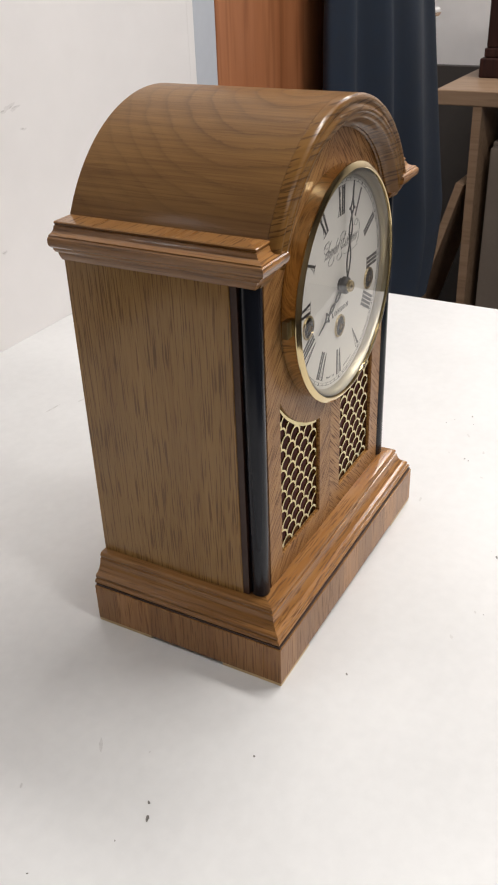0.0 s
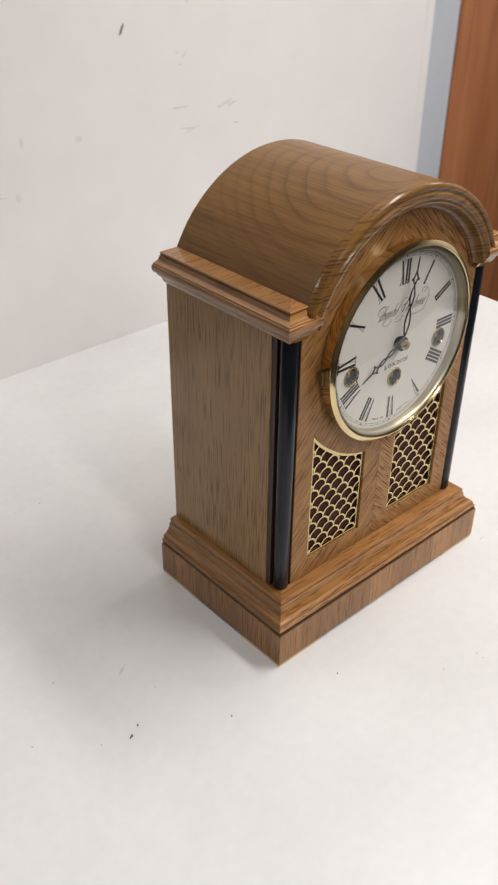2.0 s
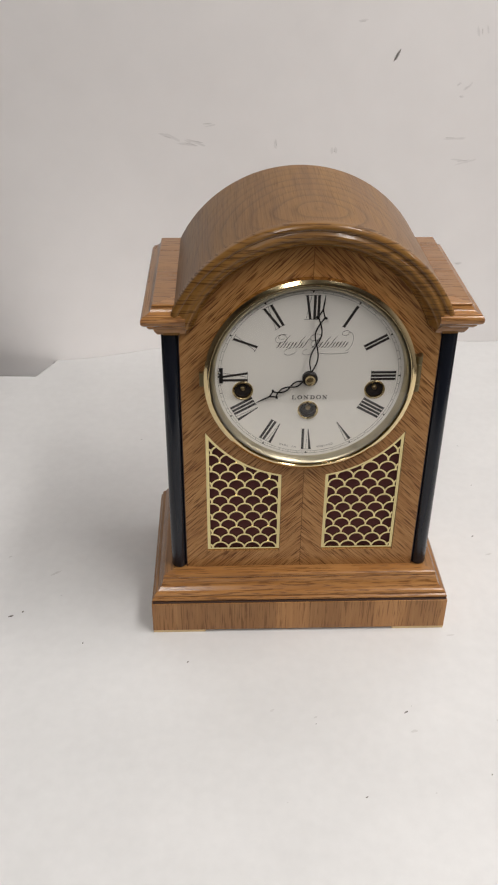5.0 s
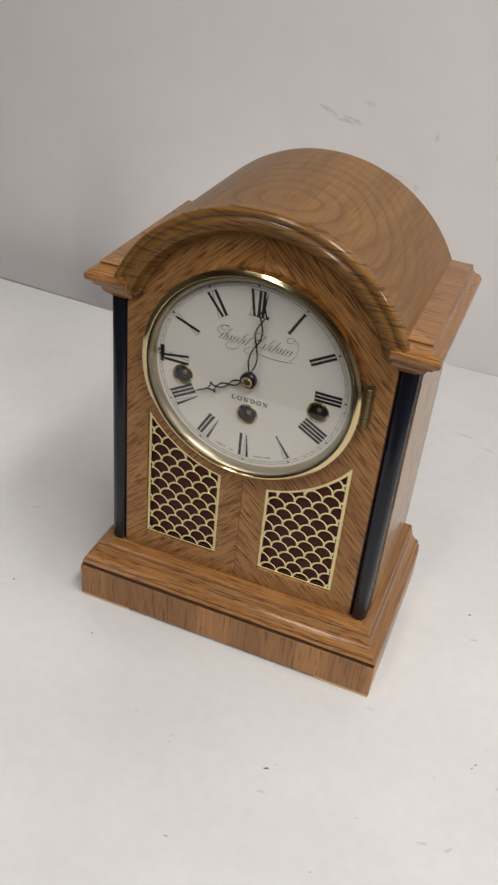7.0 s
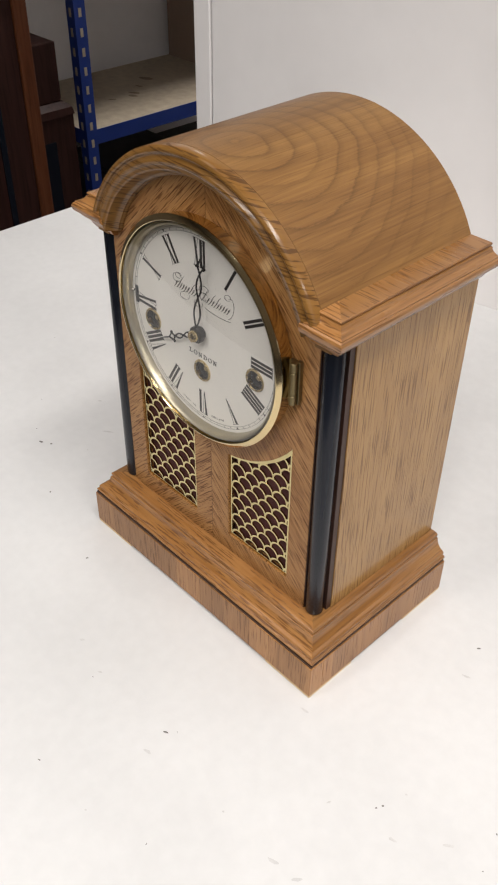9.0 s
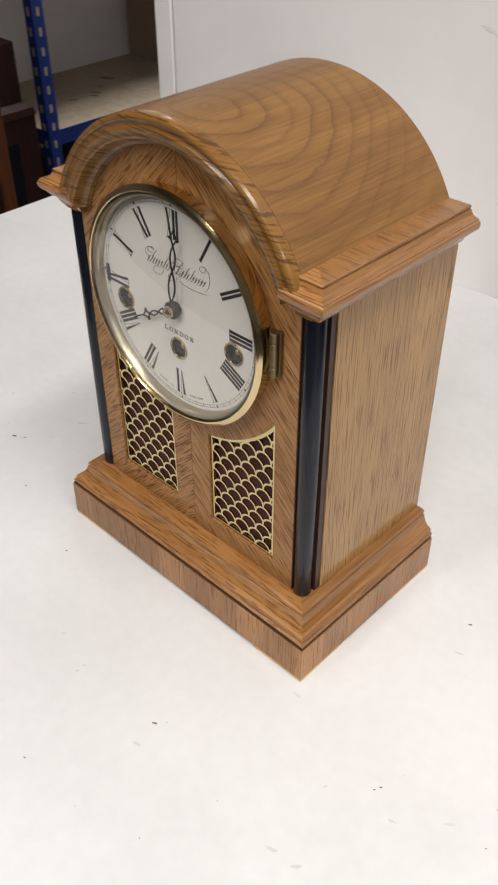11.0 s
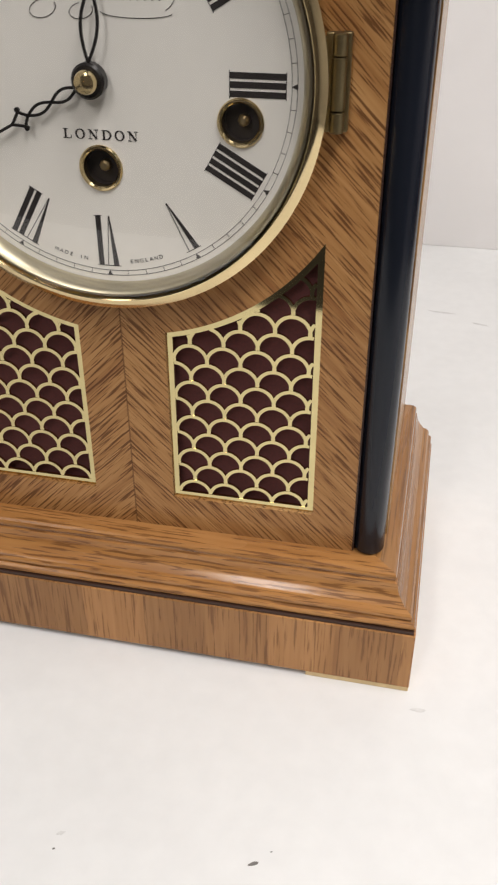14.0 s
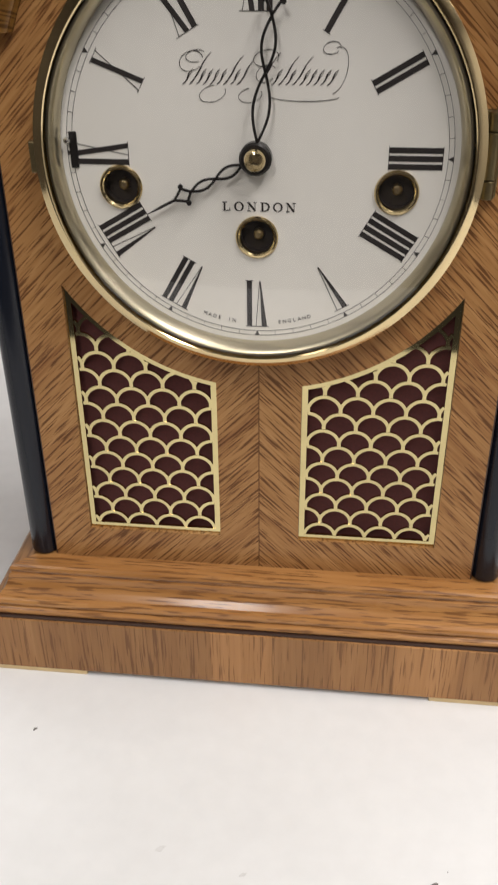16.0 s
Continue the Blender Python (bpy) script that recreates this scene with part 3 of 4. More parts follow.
for i in range(97):
    ring = []
    for r, y in ARCH:
        end = 0.2668 if r > R - 0.0110 else 0.2668 - 0.0058 * min(1, (R - 0.0110 - r) / 0.003)
        low = math.asin((end - ZC) / r)
        a = low + (math.pi - 2 * low) * i / 96
        ring.append((r * math.cos(a), y, ZC + r * math.sin(a)))
    rings.append(ring)
part("arch_moulding", sweep(rings), oak_arch, clock, "moulded oak arch over the dial", smooth=True, sharp=22)

# bezel, glass, hinge and catch
bezel = part("bezel", lathe([(0.0702, -0.0001), (0.0703, -0.0007), (0.0709, -0.0009), (0.0711, -0.0070), (0.0715, -0.0092), (0.0723, -0.0097), (0.0728, -0.0103), (0.0727, -0.0108), (0.0712, -0.0118), (0.0700, -0.0125), (0.0694, -0.0126), (0.0690, -0.0122), (0.0689, -0.0112), (0.0686, -0.0096)], 0, ZD, 160), brass, clock, "round polished brass bezel", smooth=True)
part("inner_ring", lathe([(0.0685, -0.0094), (0.0686, -0.0106), (0.0682, -0.0113), (0.0675, -0.0115), (0.0667, -0.0110), (0.0660, -0.0099), (0.0655, -0.0086), (0.0652, -0.0072), (0.0651, -0.0056)], 0, ZD, 160), satin_brass, bezel, "rounded satin pale metal ring inside the bezel", smooth=True)
RG = 0.0687
dome_glass = [(RG * math.sin(radians(90 - 7.5 * i)), -0.0116 - 0.0042 * (1 - math.sin(radians(90 - 7.5 * i)) ** 2)) for i in range(0, 13)]
pane = part("glass", lathe(dome_glass, 0, ZD, 96), glass, bezel, "domed clear glass", smooth=True, sharp=60)
pane.visible_shadow = False
for z0, z1 in ((0.2125, 0.2185), (0.2188, 0.2335), (0.2338, 0.2398)):
    part("hinge", turned([(0.0018, z0), (0.0022, z0 + 0.0003), (0.0022, z1 - 0.0003), (0.0018, z1)], 0.0748, -0.0046, 14), old_brass, bezel, smooth=True)
part("hinge_leaf", box(0.0706, 0.0750, -0.0040, -0.0012, 0.2125, 0.2398, 0.0003), old_brass, bezel)
part("hinge_leaf", box(0.0750, 0.0778, -0.0030, -0.0001, 0.2125, 0.2398, 0.0003), old_brass, bezel)
part("catch", box(-0.0758, -0.0706, -0.0072, -0.0036, 0.2185, 0.2288, 0.0004), old_brass, bezel, "small brass catch")

arbor_brass = plain("arbor_brass", (0.42, 0.33, 0.19), 0.35, 1.0, 0.15, 300)

# dial
DY = -0.0052
HOLES = ((-0.0459, 0.2141), (0.0459, 0.2141), (0.0, 0.1980))


def circle(cx, cz, r, n):
    return [(cx + r * math.cos(2 * math.pi * i / n), cz + r * math.sin(2 * math.pi * i / n)) for i in range(n)]


dial = part("dial", prism(circle(0, ZD, 0.0672, 120), DY, DY + 0.0012, [circle(x, z, 0.0060, 32) for x, z in HOLES]), dial_white, clock, "white enamelled dial with black Roman numerals")
for x, z in HOLES:
    part("winding_collar", lathe([(0.0073, DY), (0.0073, DY - 0.0005), (0.0069, DY - 0.0010), (0.0063, DY - 0.0011), (0.0058, DY - 0.0006), (0.0057, DY + 0.0002), (0.0057, DY + 0.0020)], x, z, 48), brass, dial, "brass collar round a winding hole", smooth=True)
    part("winding_well", lathe([(0.0058, DY + 0.0012), (0.0058, DY + 0.0048), (0.0001, DY + 0.0048)], x, z, 32), deep_black, dial)
    part("winding_arbor", lathe([(0.0001, DY + 0.0016), (0.0011, DY + 0.0017), (0.0017, DY + 0.0022), (0.0019, DY + 0.0030), (0.0019, DY + 0.0047)], x + 0.0003, z + 0.0002, 8), arbor_brass, dial, "brass winding arbor")

# numerals stand on the dial, feet to the centre
NIN, NOUT = 0.0426, 0.0597
PRINT = (DY - 0.00016, DY + 0.0001)


def numeral(text, hour):
    a = radians(90 - 30 * hour)
    rad, tan = (math.cos(a), math.sin(a)), (math.sin(a), -math.cos(a))
    at = lambda u, v: (u * tan[0] + v * rad[0], ZD + u * tan[1] + v * rad[1])
    bm = bmesh.new()
    wide = {"I": 0.0026, "V": 0.0054, "X": 0.0054}
    u = -sum(wide[c] for c in text) / 2
    thick, thin = 0.0018, 0.00020

    def stroke(u0, v0, u1, v1, w):
        ribbon(bm, [at(u0, v0), at(u1, v1)], w, *PRINT)

    for c in text:
        w = wide[c]
        m = u + w / 2
        if c == "I":
            stroke(m, NIN, m, NOUT, thick)
            for v in (NIN, NOUT):
                stroke(m - 0.00135, v, m + 0.00135, v, thin)
        elif c == "V":
            stroke(u + 0.0014, NOUT, m + 0.0002, NIN, [thick * 1.05, 0.0003])
            stroke(u + w - 0.0010, NOUT, m + 0.0004, NIN, thin)
            stroke(u - 0.0002, NOUT, u + w, NOUT, thin)
        else:
            stroke(u + 0.0014, NOUT, u + w - 0.0014, NIN, thick * 0.9)
            stroke(u + w - 0.0010, NOUT, u + 0.0010, NIN, thin)
            for v in (NIN, NOUT):
                stroke(u, v, u + w, v, thin)
        u += w
    part("numeral", bm, dial_black, dial)


for hour, text in enumerate(("I", "II", "III", "IIII", "V", "VI", "VII", "VIII", "IX", "X", "XI", "XII"), 1):
    numeral(text, hour)
bm = bmesh.new()
for r in (0.0614, 0.0631):
    pts = circle(0, ZD, r, 120)
    ribbon(bm, pts + pts[:1], 0.00013, *PRINT)
for i in range(60):
    a = 2 * math.pi * i / 60
    c, s = math.cos(a), math.sin(a)
    if i % 5:
        ribbon(bm, [(0.0614 * c, ZD + 0.0614 * s), (0.0631 * c, ZD + 0.0631 * s)], 0.00014, *PRINT)
    else:
        ribbon(bm, [(0.0615 * c, ZD + 0.0615 * s), (0.0631 * c, ZD + 0.0631 * s)], [0.0002, 0.0018], *PRINT)
part("minute_track", bm, dial_grey, dial, "fine printed minute ring")


def lettering(name, text, size, cx, cz, mat, turn=0.0, spacing=1.0, weight=0.0):
    cu = bpy.data.curves.new(name, "FONT")
    cu.body, cu.size, cu.align_x, cu.align_y, cu.extrude, cu.space_character, cu.offset = text, size, "CENTER", "CENTER", 0.00006, spacing, size * weight
    tmp = bpy.data.objects.new(name, cu)
    scene.collection.objects.link(tmp)
    me = bpy.data.meshes.new_from_object(tmp.evaluated_get(bpy.context.evaluated_depsgraph_get()))
    bpy.data.objects.remove(tmp)
    me.transform(pose(cx, DY - 0.0001, cz, 90, 0, 0) @ pose(0, 0, 0, 0, 0, turn))
    me.materials.clear()
    me.materials.append(mat)
    ob = new(name, me)
    ob.parent = dial
    return ob


def serif_letter(ch, x, z, w, h):
    """A printed capital with thick and thin strokes and serifs, its lower left corner at x, z."""
    bm = bmesh.new()
    thick, thin, foot = 0.00062, 0.00020, 0.00026

    def stroke(pts, width):
        ribbon(bm, pts, width, *PRINT)

    if ch == "L":
        stroke([(x + 0.30 * w, z), (x + 0.30 * w, z + h)], thick)
        stroke([(x, z), (x + w, z)], foot)
        stroke([(x, z + h), (x + 0.62 * w, z + h)], foot)
        stroke([(x + 0.98 * w, z - 0.0001), (x + 0.98 * w, z + 0.34 * h)], [0.00036, 0.00012])
    elif ch == "O":
        ring = [radians(10 * i) for i in range(37)]
        stroke([(x + w / 2 + 0.44 * w * math.cos(a), z + h / 2 + 0.51 * h * math.sin(a)) for a in ring], [thin + (thick - thin) * abs(math.cos(a)) for a in ring])
    elif ch == "N":
        stroke([(x + 0.16 * w, z), (x + 0.16 * w, z + h)], thin)
        stroke([(x + 0.86 * w, z), (x + 0.86 * w, z + h)], thin)
        stroke([(x + 0.14 * w, z + h), (x + 0.86 * w, z)], thick)
        stroke([(x - 0.04 * w, z), (x + 0.36 * w, z)], foot)
        stroke([(x - 0.06 * w, z + h), (x + 0.22 * w, z + h)], foot)
        stroke([(x + 0.66 * w, z + h), (x + 1.06 * w, z + h)], foot)
    else:
        stroke([(x + 0.24 * w, z), (x + 0.24 * w, z + h)], thick)
        bow = [radians(-90 + 10 * i) for i in range(19)]
        stroke([(x, z), (x + 0.42 * w, z)] + [(x + 0.42 * w + 0.54 * w * math.cos(a), z + h / 2 + 0.5 * h * math.sin(a)) for a in bow] + [(x, z + h)], [foot, foot] + [thin + (thick - thin) * math.cos(a) for a in bow] + [foot])
    part("city_lettering", bm, dial_black, dial)


for i, ch in enumerate("LONDON"):
    serif_letter(ch, -0.0119 + 0.00436 * i + (0.0002 if ch == "L" else 0), 0.2070, 0.0026 if ch == "L" else 0.0030, 0.0028)
for word, mid in (("MADE IN", -103.4), ("ENGLAND", -76.8)):
    n = len(word)
    for i, ch in enumerate(word):
        if ch != " ":
            a = mid + (i - (n - 1) / 2) * 1.75
            lettering("maker_lettering", ch, 0.0019, 0.0583 * math.cos(radians(a)), ZD + 0.0583 * math.sin(radians(a)), dial_grey, a + 90)

# maker's mark: slanted strokes and loops, not lettered
bm = bmesh.new()
for i in range(22):
    if i in (9, 10, 12):
        continue
    cx = -0.0235 + 0.0455 * i / 21
    tall = 0.0094 if i in (1, 11) else (0.0084 if i in (6, 14, 16) else (0.0070 if i == 8 else 0.0046))
    pts = [(cx + 0.78 * t * tall + 0.0004 * math.sin(6 * t), 0.2467 + t * tall) for t in [k / 6 for k in range(7)]]
    ribbon(bm, pts, [0.00014, 0.0003, 0.00046, 0.0005, 0.0004, 0.00025, 0.00014], *PRINT)
    ribbon(bm, [(cx + 0.0001, 0.2467), (cx + 0.0010, 0.2473), (cx + 0.0032, 0.2505)], 0.00014, *PRINT)


def loop_line(cx, cz, rx, rz, a0, a1, lean):
    pts = [(cx + rx * math.cos(a) + lean * rz * math.sin(a), cz + rz * math.sin(a)) for a in [radians(a0 + (a1 - a0) * k / 30) for k in range(31)]]
    ribbon(bm, pts, 0.00017, *PRINT)


for args in ((-0.0205, 0.2535, 0.0036, 0.0030, 20, 330, 0.3), (-0.0190, 0.2550, 0.0030, 0.0018, 40, 300, 0.4), (-0.0140, 0.2440, 0.0040, 0.0026, 100, 400, 0.5), (-0.0020, 0.2436, 0.0036, 0.0022, 110, 400, 0.4), (0.0030, 0.2545, 0.0038, 0.0024, -20, 300, 0.4),
             (0.0030, 0.2500, 0.0030, 0.0026, 40, 330, 0.3), (0.0150, 0.2436, 0.0110, 0.0016, 180, 350, 0.0), (0.0245, 0.2510, 0.0036, 0.0068, -80, 110, 0.2), (0.0232, 0.2575, 0.0026, 0.0018, 0, 330, 0.3)):
    loop_line(*args)
part("maker_mark", bm, dial_black, dial, "ornate black script-like maker's mark")
part("night_silence_tab", box(-0.0622, -0.0596, DY - 0.0006, DY, 0.2202, 0.2319, 0.0002), hand_black, dial, "small black tab at the edge of the dial")
part("tab_pin", turned([(0.0004, 0.2282), (0.0011, 0.2288), (0.0011, 0.2298), (0.0004, 0.2304)], -0.0624, DY - 0.0022, 12), steel, dial, smooth=True)


# hands: two wires that cross twice, a small open diamond with balls, and a pointed tip
def hand(name, degrees, y, segments, dia0, dia1, tip, w):
    a = radians(90 - degrees)
    rad, tan = (math.cos(a), math.sin(a)), (math.sin(a), -math.cos(a))
    at = lambda u, v: (u * tan[0] + v * rad[0], ZD + u * tan[1] + v * rad[1])
    bm = bmesh.new()
    for side in (-1, 1):
        pts = []
        for k, (v0, v1, amp) in enumerate(segments):
            sgn = side if k % 2 == 0 else -side
            pts += [at(sgn * amp * math.sin(math.pi * i / 14), v0 + (v1 - v0) * i / 14) for i in range(14)]
        pts.append(at(0, segments[-1][1]))
        ribbon(bm, pts, w, y - 0.0003, y + 0.0003)
        mid = (dia0 + dia1) / 2 - 0.0006
        half = 0.0024
        ribbon(bm, [at(-side * 0.0001, dia0), at(side * half * 0.55, dia0 + (mid - dia0) * 0.6), at(side * half, mid)], w, y - 0.0003, y + 0.0003)
        ribbon(bm, [at(side * half, mid), at(side * half * 0.4, mid + (dia1 - mid) * 0.55), at(0, dia1)], w, y - 0.00031, y + 0.00029)
        b = at(side * (half + 0.0006), mid - 0.0002)
        ball = circle(b[0], b[1], 0.00085, 12)
        f0 = [bm.verts.new((p[0], y - 0.0004, p[1])) for p in ball]
        f1 = [bm.verts.new((p[0], y + 0.0004, p[1])) for p in ball]
        bm.faces.new(f0)
        bm.faces.new(f1[::-1])
        for i in range(12):
            bm.faces.new((f0[i], f0[(i + 1) % 12], f1[(i + 1) % 12], f1[i]))
    ribbon(bm, [at(0, dia1 - 0.0004), at(0, (dia1 + tip) / 2), at(0, tip)], [0.0009, 0.0009, 0.0002], y - 0.0003, y + 0.0003)
    return part(name, bm, hand_black, clock, "blackened serpentine clock hand")


hand("hour_hand", 242.5, DY - 0.0028, [(0.0052, 0.0150, 0.0017), (0.0150, 0.0243, 0.0014)], 0.0243, 0.0310, 0.0415, 0.00085)
hand("minute_hand", 7.0, DY - 0.0046, [(0.0052, 0.0262, 0.0026), (0.0262, 0.0420, 0.0021)], 0.0420, 0.0520, 0.0620, 0.00085)
part("hand_boss", lathe([(0.0001, DY - 0.0056), (0.0046, DY - 0.0056), (0.0053, DY - 0.0048), (0.0053, DY - 0.0020), (0.0040, DY - 0.0012), (0.0040, DY)], 0, ZD, 40), hand_black, clock, "black central boss", smooth=True)
part("hand_nut", lathe([(0.0036, DY - 0.0055), (0.0036, DY - 0.0072), (0.0031, DY - 0.0082), (0.0018, DY - 0.0088), (0.0001, DY - 0.0090)], 0, ZD, 32), brass, clock, "domed brass hand nut", smooth=True)

# ---- beyond the door: coat, desk, cabinet, second clock ----
def hanging_coat():
    rings = []
    for k in range(25):
        z = 1.75 - 1.22 * k / 24
        left = 1.005 + 0.08 * max(0, 1 - k / 7) ** 2
        right = 1.66 - 0.36 * max(0, (z - 0.74) / 1.0) ** 0.9 - 0.09 * max(0, (0.74 - z) / 0.22) ** 2
        d = 0.032 + 0.012 * min(1, k / 12)
        ring = []
        for i in range(96):
            a = 2 * math.pi * i / 96
            fold = 1 + (0.20 + 0.22 * k / 24) * math.sin(9 * a + 0.05 * k) + 0.14 * math.sin(12 * a + 1.3 - 0.04 * k)
            ring.append(((left + right) / 2 + (right - left) / 2 * math.cos(a) * (0.97 + 0.03 * fold), 0.452 + d * math.sin(a) * fold, z))
        rings.append(ring)
    return sweep(rings)


coat = empty("hanging_coat", pose(0, 0, 0), "dark navy cloth coat hanging in folds on the wooden door", "coat")
part("coat_body", hanging_coat(), coat_cloth, coat, smooth=True, sharp=70)
part("hanger_loop", wire([(1.17, 0.455, 1.74), (1.17, 0.48, 1.79), (1.17, 0.508, 1.80), (1.17, 0.5175, 1.80)], 0.006), coat_cloth, coat)

desk = empty("side_desk", pose(0, 0, 0), "wood-laminate desk against the far white wall", "desk")
part("desktop", box(1.90, 2.70, -0.35, 0.549, 0.899, 0.937, 0.003), desk_wood, desk)
part("end_panel", box(1.903, 2.66, 0.424, 0.447, 0, 0.8985), desk_wood, desk)
part("end_panel", box(1.935, 2.66, -0.32, -0.297, 0, 0.8985), desk_wood, desk)
cabinet = empty("under_desk_cabinet", pose(0, 0, 0), "taupe cabinet standing under the desk", "cabinet")
part("body", box(1.98, 2.5, 0.02, 0.405, 0.0, 0.80, 0.003), grey_panel, cabinet)
part("door", box(1.945, 1.979, 0.03, 0.402, 0.03, 0.79, 0.003), grey_panel, cabinet)
bm = box(0, 0.3, -0.011, 0.011, 0, 0.725, 0.002)
bmesh.ops.transform(bm, matrix=pose(1.90, 0.672, 0.005, 16.6, 0, 0), verts=bm.verts)
tagged(part("leaning_board", bm, desk_wood), "pale brown board leaning beside the desk", "board", "boards beside the desk")
tagged(part("leaning_board", box(1.895, 1.925, 0.543, 0.566, 0, 0.49, 0.002), desk_wood), "short pale brown board standing beside the desk", "board", "boards beside the desk")

# Sheet added to make the area below desk height dark grey-brown.
tagged(part("dark_backing", box(2.715, 2.745, 0.46, 1.35, 0, 0.885, 0.002), dark_backing_tone), "dark grey-brown sheet added in front of the wall beside the desk", "panel")

other = empty("bracket_clock", pose(2.215, 0.359, 0.937), "dark mahogany clock with brass dial on the desk", "clock")
part("plinth", box(-0.10, 0.10, -0.14, 0.14, 0, 0.05, 0.004), mahogany, other)
part("step", box(-0.09, 0.09, -0.132, 0.132, 0.0505, 0.075, 0.004), mahogany, other)
part("case", box(-0.085, 0.085, -0.128, 0.128, 0.0755, 0.36, 0.003), mahogany, other)
bm = lathe([(0.0001, 0), (0.075, 0), (0.08, -0.004), (0.085, 0)], 0, 0, 40)
bmesh.ops.transform(bm, matrix=pose(-0.0855, 0, 0.24, 0, 0, -90), verts=bm.verts)
part("dial", bm, brass, other, "brass dial")


# ---- beyond the wall's other end: shelving, box, chair ----
SX, SY0, SY1, SZ = -1.80, 1.11, 2.10, 0.50
rack = empty("shelving_rack", pose(0, 0, 0), "blue steel boltless shelving rack with chipboard shelves", "shelving")


def upright(x, y, faces):
    """An L-shaped slotted post."""
    sx, sy = faces
    post = part("post", add_box(box(min(x, x + sx * 0.036), max(x, x + sx * 0.036), min(y, y + sy * 0.0025), max(y, y + sy * 0.0025), 0, 1.9), min(x, x + sx * 0.0025), max(x, x + sx * 0.0025), min(y + sy * 0.0026, y + sy * 0.036), max(y + sy * 0.0026, y + sy * 0.036), 0, 1.9), blue_steel, rack, "blue slotted steel post")
    bm = bmesh.new()
    for k in range(30):
        z = 0.06 + 0.05 * k
        w = 0.0045
        if sx < 0:
            add_box(bm, x + 0.0002, x + 0.0010, y + sy * 0.018 - w, y + sy * 0.018 + w, z, z + 0.022)
        add_box(bm, x + sx * 0.018 - w, x + sx * 0.018 + w, y - sy * 0.0010, y - sy * 0.0002, z, z + 0.022)
    tagged(part("slots", bm, chipboard, post, "pale punched slots"), kind="stuff")


upright(SX, SY0, (-1, 1))
upright(SX, SY1, (-1, -1))
upright(SX - 0.488, SY0, (1, 1))
upright(SX - 0.488, SY1, (1, -1))
for z in (0.09, SZ, 1.05, 1.6):
    part("board", box(SX - 0.478, SX - 0.006, SY0 + 0.006, SY1 - 0.006, z - 0.012, z, 0.001), chipboard, rack, "worn chipboard shelf")
    part("beam", box(SX - 0.0056, SX - 0.0030, SY0 + 0.037, SY1 - 0.037, z - 0.036, z + 0.006), blue_steel, rack)
    part("beam", box(SX - 0.45, SX - 0.037, SY0 + 0.0030, SY0 + 0.0056, z - 0.036, z + 0.006), blue_steel, rack)

carton = empty("cardboard_box", pose(0, 0, SZ), "brown cardboard box standing on the shelf", "box")
part("carton_body", box(SX - 0.470, SX - 0.05, 1.80, 2.07, 0.0005, 0.34, 0.002), cardboard, carton)
bm = bmesh.new()
for k in range(3):
    add_box(bm, SX - 0.36 + 0.02 * k, SX - 0.20, 1.7988, 1.7998, 0.235 + 0.026 * k, 0.250 + 0.026 * k)
part("printed_bars", bm, mark_dark, carton, "dark printed bars")
for (x, y, w, h) in ((-1.97, 1.38, 0.26, 0.24), (-1.98, 1.72, 0.27, 0.20)):
    b = empty("storage_bin", pose(x, y, 0.09), "black plastic bin on the low shelf", "bin", "bins on the low shelf")
    part("bin_body", box(-w / 2, w / 2, -0.15, 0.15, 0.0005, h, 0.01), black_plastic, b)
    part("rim", box(-w / 2 - 0.008, w / 2 + 0.008, -0.158, 0.158, h + 0.0005, h + 0.014, 0.004), black_plastic, b)

tall = empty("longcase_clock", pose(-1.53, 0.595, 0), "tall dark mahogany longcase clock on the floor", "clock")
part("trunk", box(-0.24, 0, -0.20, 0.178, 0, 1.75, 0.003), mahogany, tall)
part("corner_post", box(-0.03, 0.006, 0.1785, 0.214, 0, 1.75, 0.004), rosy_wood, tall, "reddish-brown corner post")
# Blue-black reflection on the trunk, put in as a raised black strip.
part("reflection_strip", box(0.0004, 0.008, 0.095, 0.110, 0, 1.75, 0.002), ebony, tall, "black strip drawn as a vertical reflection")
small = empty("clock_case", pose(-1.83, 0.965, 0), "dark wooden clock case standing beside the shelving", "clock case")
part("upper_case", box(-0.22, 0, -0.11, 0.094, 0.6005, 0.756, 0.003), mahogany, small)
part("shoulder", sweep([[(x0, y0, z), (x1, y0, z), (x1, y1, z), (x0, y1, z)] for x0, x1, y0, y1, z in ((-0.24, 0.02, -0.13, 0.120, 0.565), (-0.24, 0.018, -0.13, 0.114, 0.585), (-0.222, 0.002, -0.112, 0.096, 0.600))]), mahogany, small)
part("lower_case", box(-0.24, 0.015, -0.13, 0.118, 0, 0.5645, 0.003), mahogany, small)
part("dark_panel", box(0.0154, 0.018, -0.085, 0.050, 0.08, 0.50, 0.001), ebony, small, "black recessed front panel")


# ---- ceiling lamps, all out of view ----
# Bodies for all five, the two added fill lamps included.
for lx, ly, lw, ll, watts in LAMPS:
    lamp = empty("unseen_ceiling_light", pose(lx, ly, CEIL), "unseen white rectangular lamp on the ceiling", "lamp", "ceiling lamps")
    part("lamp_body", box(-lw / 2 - 0.01, lw / 2 + 0.01, -ll / 2 - 0.02, ll / 2 + 0.02, -0.06, -0.0005, 0.004), lamp_white, lamp)

